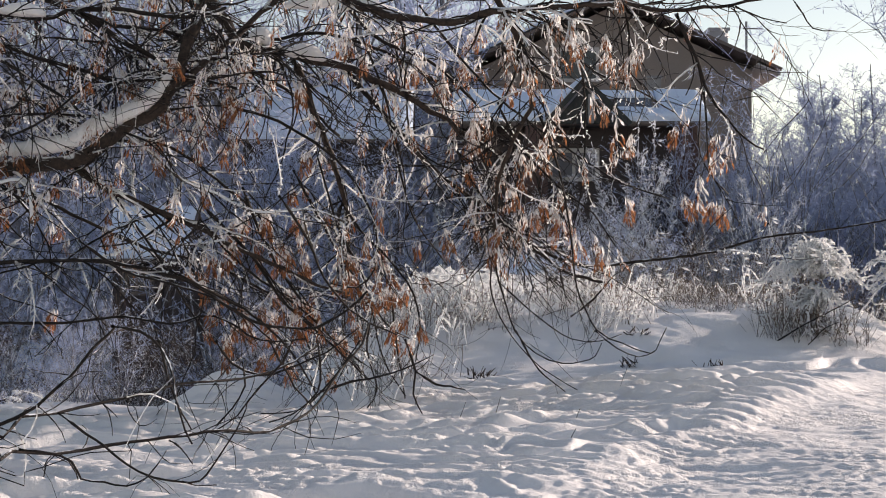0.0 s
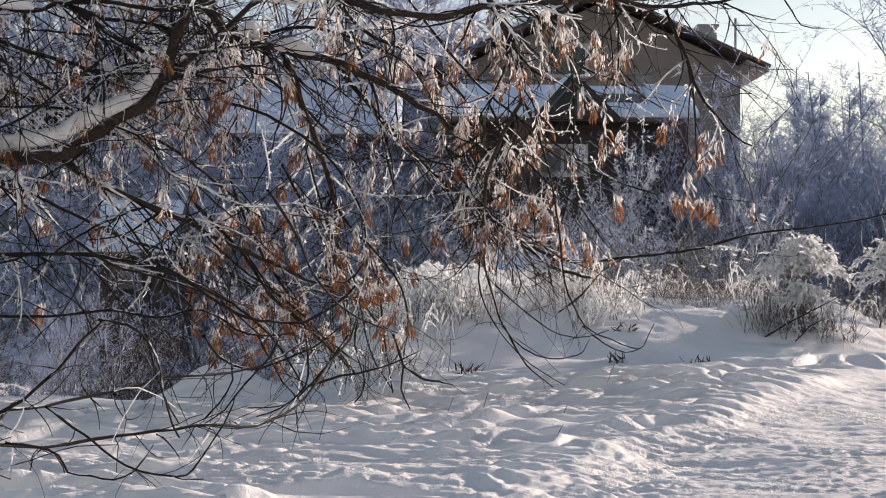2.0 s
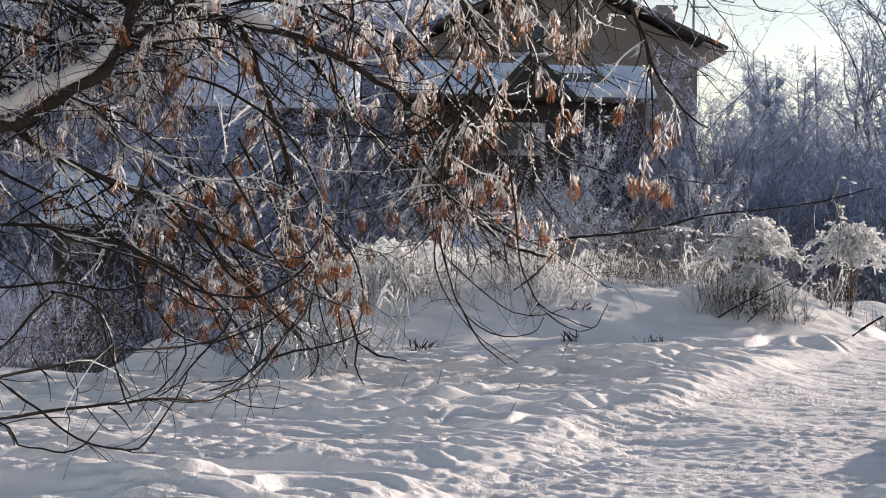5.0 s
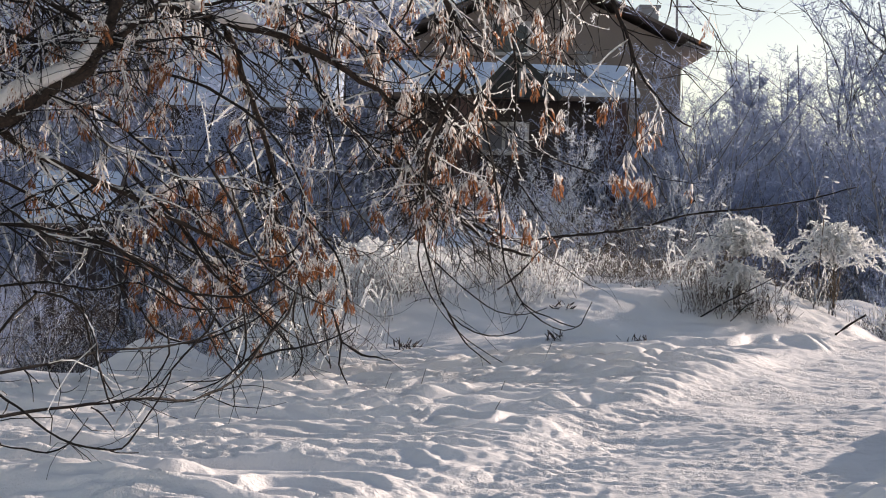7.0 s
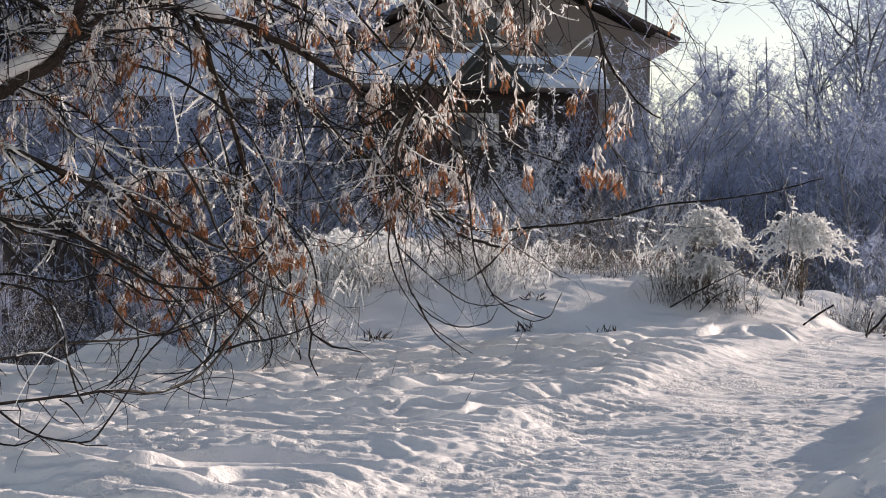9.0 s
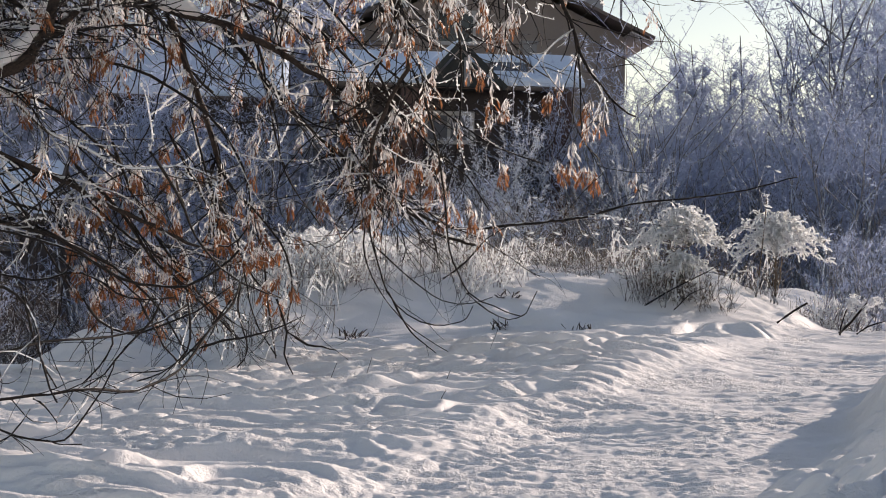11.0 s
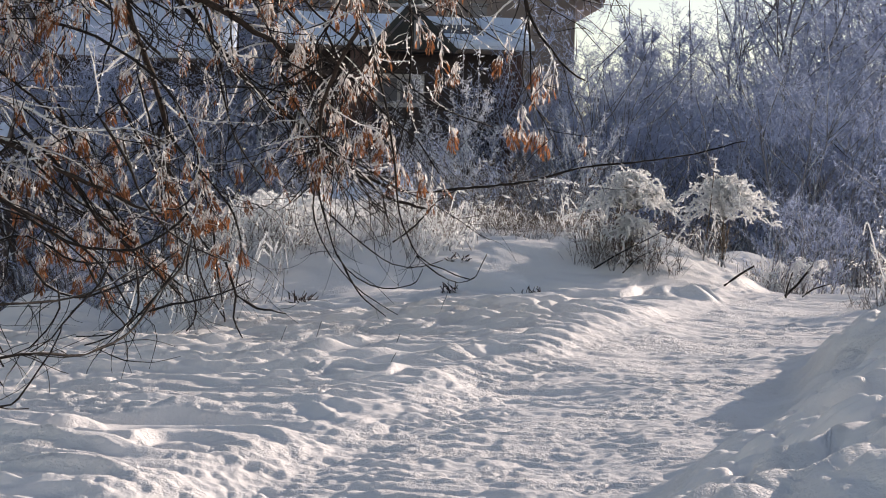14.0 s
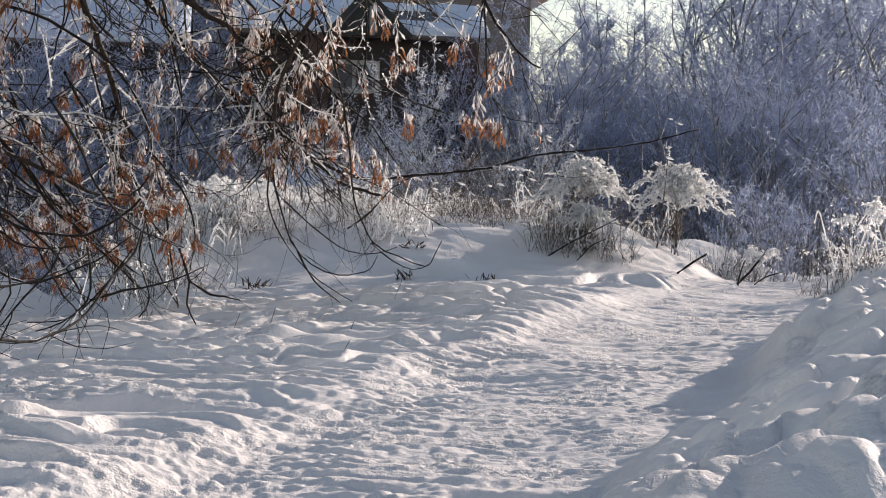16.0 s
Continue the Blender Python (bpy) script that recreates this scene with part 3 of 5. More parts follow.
bough("thin", 0.0063, 0.0033, (0.45, 6.30, 1.79), (0.66, 6.37, 1.57), (0.90, 6.43, 1.47), (1.07, 6.50, 1.38))
bough("thin", 0.0050, 0.0022, (-0.58, 4.7, 0.40), (-0.55, 4.77, 0.33), (-0.51, 4.83, 0.24), (-0.44, 4.9, 0.15))
bough("thin", 0.0050, 0.0020, (-0.40, 4.6, 0.24), (-0.30, 4.67, 0.27), (-0.18, 4.73, 0.29), (-0.03, 4.8, 0.35))
bough("thin", 0.0045, 0.0020, (-0.41, 4.6, 0.41), (-0.40, 4.6, 0.32), (-0.41, 4.6, 0.24), (-0.49, 4.6, 0.17), (-0.57, 4.6, 0.14))
bough("thin", 0.0060, 0.0025, (-0.15, 5.6, 0.37), (-0.11, 5.6, 0.24), (-0.12, 5.6, 0.15), (-0.08, 5.6, 0.07))
bough("thin", 0.0060, 0.0025, (-0.11, 5.6, 0.24), (-0.03, 5.6, 0.19), (0.03, 5.6, 0.18), (0.09, 5.6, 0.17))
bough("thin", 0.0045, 0.0020, (-0.86, 4.2, 0.46), (-0.84, 4.2, 0.39), (-0.82, 4.2, 0.31), (-0.78, 4.2, 0.21), (-0.75, 4.2, 0.16))
bough("thin", 0.0040, 0.0018, (-0.45, 4.2, 0.43), (-0.48, 4.22, 0.36), (-0.55, 4.23, 0.29), (-0.62, 4.25, 0.20), (-0.69, 4.27, 0.15))
bough("thin", 0.0040, 0.0020, (-0.66, 4.6, 0.35), (-0.65, 4.63, 0.26), (-0.70, 4.67, 0.18), (-0.76, 4.7, 0.12))
bough("thin", 0.0045, 0.0020, (-0.27, 4.6, 0.41), (-0.35, 4.65, 0.30), (-0.44, 4.7, 0.20), (-0.52, 4.75, 0.16), (-0.62, 4.8, 0.15))
bough("thin", 0.0055, 0.0025, (-0.81, 5.0, 0.39), (-0.76, 5.04, 0.31), (-0.66, 5.08, 0.26), (-0.57, 5.12, 0.28), (-0.43, 5.16, 0.34), (-0.31, 5.2, 0.43))
bough("thin", 0.0060, 0.0030, (-1.35, 5.2, 0.75), (-1.20, 5.28, 0.64), (-1.00, 5.35, 0.58), (-0.82, 5.42, 0.50), (-0.67, 5.5, 0.37))
bough("thin", 0.0060, 0.0025, (-0.61, 5.2, 0.92), (-0.51, 5.28, 0.76), (-0.45, 5.35, 0.61), (-0.32, 5.42, 0.46), (-0.15, 5.5, 0.38))
random.seed(5)
maple = thing("maple_tree", "bare ash-leaved maple with frosted twigs and brown dry keys", "tree", (-2.75, 5.6, ground_z(-2.75, 5.6)))
maple_at = Vector(maple.location)
inv = Matrix.Translation(-maple_at)


def under_maple(name, soup, material, label=""):
    me = soup.mesh(name)
    me.transform(inv)
    return put(name, me, material, maple, label)


trunk = Soup()
line = glide([(-2.75, 5.6, -0.15), (-2.72, 5.62, 0.6), (-2.62, 5.5, 1.4), (-2.5, 5.45, 2.4), (-2.2, 5.4, 3.4)], 0.15)
trunk.tube(line, [0.17 - 0.004 * i for i in range(len(line))], 12)
under_maple("trunk", trunk, BARK)
tips, pale_tips = [], []
dark_twigs, white_twigs = [], []
for kind, r0, r1, pts in boughs:
    q = glide(pts, 0.05)
    m = len(q)
    limb = Soup()
    rr = [(r0 + (r1 - r0) * i / (m - 1)) * (1 + 0.10 * math.sin(i * 1.7) * rnd(0.3, 1)) for i in range(m)]
    jag = r0 * 0.35
    q2 = [p + Vector((rnd(-1, 1), rnd(-1, 1), rnd(-1, 1))) * jag for p in q]
    limb.tube(q2, rr, 8 if r0 > 0.012 else 6)
    under_maple("limb" if r0 > 0.015 else "branch", limb, BARK if r0 > 0.015 else (BARK_FROST if kind in ("frost", "pale") else BARK_TWIG))
    rime = Soup()
    total = sum((q[i + 1] - q[i]).length for i in range(m - 1))
    high = sum(p.z for p in q) / m
    dens = {"main": 20.0, "thin": 7.0, "frost": 9.0, "pale": 3.0, "knot": 24.0}[kind] * (1.6 if high > 0.9 else 1.0)
    for j in range(int(total * dens)):
        i = random.randint(0, m - 2)
        if q[i].x < -2.2 or (q[i].x > 0.85 and random.random() < (0.6 if q[i].z > 1.15 else 0.93)) or (q[i].z < 0.8 and q[i].x > -0.35 and kind != "knot" and random.random() < 0.8):
            continue
        along = (q[i + 1] - q[i]).normalized()
        w = along * rnd(0.2, 1.0) + Vector((rnd(-1, 1), rnd(-0.8, 0.8), rnd(-0.9, 0.5)))
        low = q[i].z < 0.55 and kind != "knot"
        frosty = random.random() < (0.04 if low else (0.34 if kind == "knot" else 0.40))
        twig = Soup()
        line = grow(twig, q[i], w, rnd(0.10, 0.30) if low else (rnd(0.12, 0.36) if frosty else rnd(0.2, 0.75)), min(rr[i] * 0.5, rnd(0.0034, 0.0066)) * (1.25 if frosty else 1.0), rnd(0.0, 1.1), 0 if low or random.random() < 0.35 else 1, pale_tips if frosty else tips, 0.9, 4, 1.5)
        (white_twigs if frosty else dark_twigs).append(twig)
        if frosty and not low:
            furred(rime, line, 20, 0.015, 0.0042)
    if kind == "frost":
        furred(rime, q, int(total * 260), 0.016, 0.0036)
    if rime.v:
        tagged(under_maple("frost", rime, FROST, "white crystals of hoar frost"), kind="stuff")
for name, made, material, label in (("twig", dark_twigs, BARK_TWIG, "thin dark twig"), ("frosted_twig", white_twigs, FROST, "twig white with hoar frost")):
    # the longest twigs singly, the small rest joined
    made.sort(key=lambda s: -len(s.v))
    for twig in made[:300]:
        under_maple(name, twig, material, label)
    rest = Soup()
    for twig in made[300:]:
        base = len(rest.v)
        rest.v += twig.v
        rest.f += [tuple(k + base for k in f) for f in twig.f]
    tagged(under_maple(name + "_tangle", rest, material, label), kind="stuff")


def key_bunch(n, long):
    """A hanging bunch of winged seeds, each one grown to the stalk."""
    s = Soup()
    k = 8
    sway = Vector((rnd(-0.3, 0.3), rnd(-0.3, 0.3), 0))
    q = [Vector((0, 0, -long * i / k)) + sway * long * (i / k) ** 2 for i in range(k + 1)]
    s.tube(q, [0.0012] * (k + 1), 3, False)
    for i in range(n):
        at = random.randint(1, 3 * k + 2)
        a, b = rnd(0, 2 * math.pi), rnd(0.03, 0.42)
        out = Vector((math.cos(a), math.sin(a), 0))
        p = s.v[at] + out * rnd(0.004, 0.020) + Vector((0, 0, -rnd(0.0, 0.02)))
        d = (out * b + Vector((0, 0, -1))).normalized()
        e = d.cross(Vector((math.cos(a + 1.4), math.sin(a + 1.4), 0.2))).normalized()
        ln, wd = rnd(0.022, 0.040), rnd(0.0030, 0.0060)
        c = d.cross(e) * ln * rnd(-0.3, 0.3)
        j = len(s.v)
        s.v += [p - e * wd * 0.3, p + e * wd * 0.3, p + d * ln * 0.55 + e * wd + c * 0.5, p + d * ln + c, p + d * ln * 0.6 - e * wd * 0.6 + c * 0.5]
        s.f += [(at, j, j + 1), (j, j + 1, j + 2), (j, j + 2, j + 4), (j + 4, j + 2, j + 3)]
    return s


random.seed(8)
bunch_rust = [key_bunch(random.randint(34, 50), rnd(0.055, 0.09)).mesh("seed_tassel", False) for _ in range(6)]
bunch_pale = [key_bunch(random.randint(16, 34), rnd(0.06, 0.14)).mesh("seed_tassel", False) for _ in range(8)]
for me in bunch_rust + bunch_pale:
    # frost settles on the upper keys
    me.materials.append(KEYS_RUST)
    me.materials.append(KEYS_PALE)
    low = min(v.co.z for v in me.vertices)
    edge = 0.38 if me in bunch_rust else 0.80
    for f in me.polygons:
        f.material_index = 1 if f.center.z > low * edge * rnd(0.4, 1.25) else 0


def hang(me, p, scale=1.0):
    ob = new("seed_tassel", me)
    ob.parent = maple
    ob.matrix_basis = Matrix.Translation(Vector(p) - maple_at) @ Euler((rnd(-0.25, 0.25), rnd(-0.25, 0.25), rnd(0, 6.28))).to_matrix().to_4x4() @ Matrix.Scale(scale, 4)
    return ob


# the bunches that hang clear of the rest
for p in [
    (-1.49, 6.10, 1.58),
    (-0.96, 6.10, 1.20),
    (-0.27, 6.10, 0.92),
    (-0.87, 6.10, 0.87),
    (-0.61, 6.10, 0.52),
    (-0.55, 6.10, 0.48),
    (-0.16, 6.10, 0.48),
    (-0.11, 6.10, 0.44),
    (0.30, 6.10, 1.00),
    (0.43, 6.10, 0.96),
    (0.40, 6.10, 0.91),
    (1.01, 6.10, 1.27),
    (1.19, 6.10, 1.24),
    (0.70, 6.10, 1.37),
    (1.17, 6.10, 0.95),
    (1.21, 6.10, 0.94),
    (1.05, 6.10, 0.97),
    (0.80, 6.10, 0.96),
    (-1.69, 6.10, 0.48),
    (-0.94, 6.10, 0.38),
    (0.11, 6.10, 1.11),
    (0.68, 6.10, 0.75),
    (-0.66, 6.10, 0.26),
    (-0.48, 6.10, 0.22),
    (-0.70, 6.10, 0.35),
    (-0.35, 6.10, 0.57),
    (0.25, 6.10, 0.85),
    (-0.35, 6.10, 1.59),
]:
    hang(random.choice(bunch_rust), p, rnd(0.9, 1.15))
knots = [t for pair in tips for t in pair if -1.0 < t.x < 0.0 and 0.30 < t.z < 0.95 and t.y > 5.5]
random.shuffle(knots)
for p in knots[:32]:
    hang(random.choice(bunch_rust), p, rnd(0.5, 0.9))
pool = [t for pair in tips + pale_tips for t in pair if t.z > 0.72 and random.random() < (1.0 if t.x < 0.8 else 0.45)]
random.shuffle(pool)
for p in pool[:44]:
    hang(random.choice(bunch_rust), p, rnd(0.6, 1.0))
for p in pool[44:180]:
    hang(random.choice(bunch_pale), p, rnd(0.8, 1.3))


for p in [t for t in pool[180:] if 0.0 < t.x < 0.95 and t.z > 1.1][:40]:
    hang(random.choice(bunch_pale), p, rnd(0.8, 1.3))
# short frosted shoots along the long thin branch
for _ in range(22):
    x = rnd(1.0, 2.3)
    foot = Vector((x, 6.75 + 0.09 * (x - 1.0), 0.70 + 0.10 * (x - 1.0) + 0.05 * (x - 1.0) ** 2))
    shoot = Soup()
    q = stalk(shoot, foot, foot + Vector((rnd(-0.05, 0.05), rnd(-0.05, 0.05), random.choice((-1, -1, 1)) * rnd(0.03, 0.13))), 0.0011, 3)
    tip = q[-1] + Vector((rnd(0.02, 0.045), 0, rnd(-0.02, 0.012)))
    shoot.tube([q[-1], q[-1].lerp(tip, 0.5), tip], [0.002, 0.0062, 0.002], 5)
    under_maple("frosted_shoot", shoot, FROST, "short shoot white with hoar frost")


def heap(meshes, places, material, label):
    """Many further bunches joined."""
    vs, fs, base, which = [], [], 0, []
    ready = []
    for me in meshes:
        ready.append((np.array([v.co[:] for v in me.vertices]), [tuple(f.vertices) for f in me.polygons], [f.material_index for f in me.polygons]))
    for p in places:
        v, f, mi = random.choice(ready)
        which += mi
        turn = np.array(Euler((rnd(-0.25, 0.25), rnd(-0.25, 0.25), rnd(0, 6.28))).to_matrix()) * rnd(0.6, 1.2)
        vs.append(v @ turn.T + np.array(p))
        fs += [tuple(i + base for i in q) for q in f]
        base += len(v)
    me = bpy.data.meshes.new("seed_tangle")
    me.from_pydata(np.concatenate(vs).tolist(), [], fs)
    me.transform(inv)
    me.materials.append(KEYS_RUST)
    me.materials.append(KEYS_PALE)
    me.polygons.foreach_set("material_index", which)
    return tagged(put("seed_tangle", me, material, maple, label), kind="stuff")


more = pool[265:]
rusty = [p for p in more if random.random() < (0.55 if p.z < 1.25 and p.x < -0.2 else 0.2)]
heap(bunch_rust, rusty[:26] + knots[32:80], KEYS_RUST, "dry brown keys")
heap(bunch_pale, [p for p in more if random.random() < 0.6][:120], KEYS_PALE, "pale keys furred with frost")


# snow lying on the limbs
def snow_on(pts, half, tall):
    q = glide(pts, 0.03)
    s, m, n = Soup(), len(q), 9
    for i, p in enumerate(q):
        d = (q[min(i + 1, m - 1)] - q[max(i - 1, 0)]).normalized()
        a = d.cross(Vector((0, 0, 1)))
        a = a.normalized() if a.length > 0.01 else Vector((1, 0, 0))
        up = a.cross(d)
        e = min(1.0, 3.2 * min(i, m - 1 - i) / m + 0.05) ** 0.5 * (1 + 0.14 * noise.noise(p * 9))
        for k in range(n):
            w = math.pi * 2 * k / n
            c, t = math.cos(w), math.sin(w)
            s.v.append(p + a * half * e * c + up * (tall * e * max(t, 0) + half * 0.35 * min(t, 0)))
    for i in range(m - 1):
        for k in range(n):
            u, v = i * n + k, i * n + (k + 1) % n
            s.f.append((u, v, v + n, u + n))
    s.f += [tuple(range(n)), tuple((m - 1) * n + k for k in reversed(range(n)))]
    return s


for pts, half, tall in [
    ([(-1.86, 5.45, 1.10), (-1.69, 5.47, 1.10), (-1.54, 5.49, 1.11), (-1.43, 5.50, 1.14), (-1.37, 5.52, 1.19), (-1.24, 5.54, 1.25), (-1.14, 5.58, 1.33), (-1.07, 5.62, 1.47), (-1.04, 5.63, 1.54)], 0.034, 0.052),
    ([(-0.83, 5.97, 1.64), (-0.78, 5.99, 1.63), (-0.73, 6.02, 1.61)], 0.035, 0.060),
    ([(-0.68, 6.03, 1.58), (-0.61, 6.06, 1.57), (-0.51, 6.08, 1.56)], 0.035, 0.060),
    ([(-0.67, 5.95, 1.77), (-0.54, 5.97, 1.77), (-0.42, 6.00, 1.81)], 0.035, 0.050),
    ([(-1.69, 5.33, 1.63), (-1.61, 5.34, 1.62), (-1.52, 5.35, 1.62)], 0.030, 0.045),
    ([(-0.45, 5.99, 1.75), (-0.33, 6.00, 1.78), (-0.20, 6.00, 1.73)], 0.020, 0.030),
]:
    under_maple("snow_cap", snow_on(pts, half, tall), SNOW_CAP, "soft white snow lying on the limb")

# ---- weeds and bushes on the bank ----
def weeping_bush(at, high, wide, stems, lean=(0, 0), bend=0.7):
    ob = thing("frosted_bush", "tall dry weed bowed under thick white hoar frost", "bush", at, "frosted weeds on the bank")
    wood, ice = Soup(), Soup()
    for k in range(stems):
        a, e = rnd(0, 6.28), rnd(0.25, 1.0)
        top = Vector((lean[0] + math.cos(a) * wide * 0.45 * e, lean[1] + math.sin(a) * wide * 0.45 * e, high * rnd(0.72, 1.0) * (1 - 0.25 * e)))
        end = top + Vector((math.cos(a), math.sin(a), 0)) * wide * 0.32 * e + Vector((0, 0, -high * rnd(0.15, bend) * 0.6))
        q = glide([(rnd(-0.05, 0.05), rnd(-0.05, 0.05), -0.03), tuple(top * 0.55 + Vector((0, 0, high * 0.1))), tuple(top), tuple(end)], 0.04)
        wood.tube(q, [0.0045 * (1 - 0.6 * i / len(q)) for i in range(len(q))], 3, False)
        h = len(q) // 2
        for _ in range(9):
            i = random.randint(h, len(q) - 1)
            w = Vector((rnd(-1, 1), rnd(-1, 1), rnd(-0.9, 0.5))).normalized() * rnd(0.05, 0.14) * high
            z = stalk(ice, q[i], q[i] + w, 0.0032, 3)
            fringe(ice, z, 20, 0.036, 0.5, 0.0055)
        fringe(ice, q[h:], 36, 0.036, 0.5, 0.0055)
        fringe(ice, q[:h + 1], 5, 0.02)
    put("stem", wood, BARK_FROST, ob)
    put("frost", ice, FROST, ob, "thick needles of hoar frost")
    return ob


def umbrella_bush(at, high, wide, deep, fronds):
    """A few stems that carry a dome of arching fronds thick with frost."""
    ob = thing("frosted_bush", "dry weed with a dome of drooping fronds thick with white frost", "bush", at, "frosted weeds on the bank")
    wood = Soup()
    hubs = []
    turn, lobe = rnd(0, 6.28), rnd(0.2, 0.32)
    for k in range(5):
        hub = Vector((rnd(-0.3, 0.3) * wide * 0.5, rnd(-0.2, 0.2) * wide * 0.5, high - deep * rnd(0.4, 0.75)))
        hubs.append(hub)
        q = stalk(wood, Vector((rnd(-0.03, 0.03), rnd(-0.03, 0.03), -0.04)), hub, 0.006, 6)
        for _ in range(9):
            stalk(wood, q[random.randint(1, 4)], q[4] + Vector((rnd(-0.12, 0.12), rnd(-0.1, 0.1), rnd(-0.1, 0.1))), 0.003)
    put("stem", wood, WEED, ob)
    for _ in range(fronds):
        ice = Soup()
        hub = random.choice(hubs)
        a, e = rnd(0, 6.28), rnd(0.1, 1.0) ** 0.6 * rnd(0.75, 1.15)
        e *= 0.85 + lobe * math.sin(2 * a + turn) + 0.12 * math.sin(5 * a + turn)
        rim = Vector((math.cos(a) * wide * 0.5 * e, math.sin(a) * wide * 0.42 * e, high - deep * (0.62 * e * e + rnd(0.0, 0.36))))
        crown = hub.lerp(rim, 0.55)
        crown.z = min(max(hub.z, rim.z) + deep * rnd(0.05, 0.3) * (1 - 0.5 * e), high)
        end = rim + Vector((math.cos(a) * 0.03, math.sin(a) * 0.03, -deep * rnd(-0.05, 0.25)))
        q = glide([tuple(hub), tuple(crown), tuple(rim), tuple(end)], 0.03)
        m = len(q)
        q = [p + Vector((rnd(-1, 1), rnd(-1, 1), rnd(-1, 1))) * 0.006 for p in q]
        ice.tube(q, [rnd(0.0040, 0.0080) * (1 - 0.3 * i / m) for i in range(m)], 5)
        fringe(ice, q[1:], 4 * m, 0.019, 0.3, 0.0050)
        for _k in range(7):
            i = random.randint(m // 4, m - 1)
            w = Vector((math.cos(a) + rnd(-1.2, 1.2), math.sin(a) + rnd(-1.2, 1.2), rnd(-0.7, 0.9))).normalized() * rnd(0.03, 0.08)
            tip = q[i] + w + Vector((rnd(-0.03, 0.03), rnd(-0.03, 0.03), -rnd(-0.02, 0.05)))
            z = glide([tuple(q[i]), tuple(q[i] + w * 0.7 + Vector((0, 0, 0.008))), tuple(tip)], 0.02)
            ice.tube(z, [rnd(0.0038, 0.0072) for _i in z], 4)
            fringe(ice, z, 5, 0.016, 0.3, 0.005)
        put("frond", ice, FROST, ob)
    return ob


random.seed(21)
umbrella_bush((2.44, 9.3, ground_z(2.44, 9.3)), 0.55, 0.68, 0.36, 58)
umbrella_bush((2.42, 9.15, ground_z(2.42, 9.15)), 0.33, 0.40, 0.26, 18)
umbrella_bush((3.31, 9.9, ground_z(3.31, 9.9)), 0.66, 0.82, 0.44, 72)
weeping_bush((4.15, 10.6, ground_z(4.15, 10.6)), 0.50, 0.50, 7, (0.1, 0))


def grass_clump(name, n, high, wide, curly=4):
    """A clump of dry stalks and bowed, frost-coated stems, standing at the origin."""
    s, ice = Soup(), Soup()
    for k in range(n):
        p = Vector((rnd(-wide, wide) * 0.5, rnd(-wide, wide) * 0.5, -0.03))
        tip = p + Vector((rnd(-0.4, 0.4) * high, rnd(-0.4, 0.4) * high, high * rnd(0.3, 1.0)))
        if k % curly == 0:
            a = rnd(0, 6.28)
            out = Vector((math.cos(a), math.sin(a) * 0.6, 0)) * high * rnd(0.15, 0.4)
            q = glide([tuple(p), tuple(p.lerp(tip, 0.6)), tuple(tip), tuple(tip + out + Vector((0, 0, -high * rnd(0.02, 0.3))))], 0.05)
            m = len(q)
            ice.tube(q, [rnd(0.0045, 0.0075) * (0.7 + 0.5 * i / m) for i in range(m)], 4)
            fringe(ice, q[m // 3:], 12, 0.03, 0.4, 0.005)
            continue
        q = stalk(s, p, tip, rnd(0.0025, 0.0042))
        fringe(ice, q[2:], random.randint(1, 10), 0.032, 0.1, 0.0052)
        if random.random() < 0.5:
            for _k in range(3):
                z = stalk(s, q[random.randint(1, 3)], tip + Vector((rnd(-0.12, 0.12), rnd(-0.1, 0.1), rnd(-0.2, 0.05))), 0.0024, 3)
                fringe(ice, z, 4, 0.03, 0.3, 0.0045)
    return s.mesh(name), ice.mesh(name + "_frost")


clumps = []
for hi, wi, n in ((0.34, 0.4, 24), (0.5, 0.5, 30), (0.62, 0.55, 30), (0.26, 0.45, 24), (0.44, 0.3, 18), (0.42, 0.5, 26), (0.5, 0.4, 20)):
    a, b = grass_clump("stalks", n, hi, wi, 4 if len(clumps) < 5 else 2)
    a.materials.append(WEED)
    b.materials.append(FROST)
    clumps.append((a, b))


def clump(x, y, k, scale=1.0, low=0.0):
    ob = thing("dry_grass", "clump of dry weeds furred with white frost", "dry grass", (x, y, ground_z(x, y) - low), "frosted weeds on the bank")
    ob.rotation_euler[2] = rnd(0, 6.28)
    ob.scale = (scale, scale, scale * rnd(0.85, 1.15))
    put("stalks", clumps[k][0], WEED, ob)
    put("frost", clumps[k][1], FROST, ob, "white frost needles")
    return ob


def bare(ob):
    tagged(ob, "brown dry grass tuft with hardly any frost")
    for part_of in list(ob.children):
        if part_of.name.startswith("frost"):
            bpy.data.objects.remove(part_of)


random.seed(31)
for bx, by in ((2.44, 9.3), (2.5, 9.25), (3.25, 9.9), (4.15, 10.6), (4.0, 8.3)):
    for k in range(2 if bx == 3.25 else 6):
        tuft = clump(bx + rnd(-0.3, 0.25), by + rnd(-0.2, 0.2), random.choice((0, 3, 3, 4)), rnd(0.5, 0.8))
        if k % 2:
            bare(tuft)
for bx, by in ((2.46, 9.28), (2.40, 9.22)):
    for _ in range(4):
        bare(clump(bx + rnd(-0.22, 0.25), by + rnd(-0.1, 0.1), random.choice((1, 4)), rnd(0.55, 0.8)))
for _ in range(9):
    x = rnd(1.5, 2.5)
    bare(clump(x, rnd(10.0, 11.6), random.choice((0, 1, 4)), rnd(0.5, 0.75)))
umbel = thing("umbel_stem", "single tall dry stem with a small frosted umbel", "weed", (3.12, 9.75, ground_z(3.12, 9.75)), "frosted weeds on the bank")
s, ice = Soup(), Soup()
top = Vector((0.07, 0.0, 0.96 - ground_z(3.12, 9.75)))
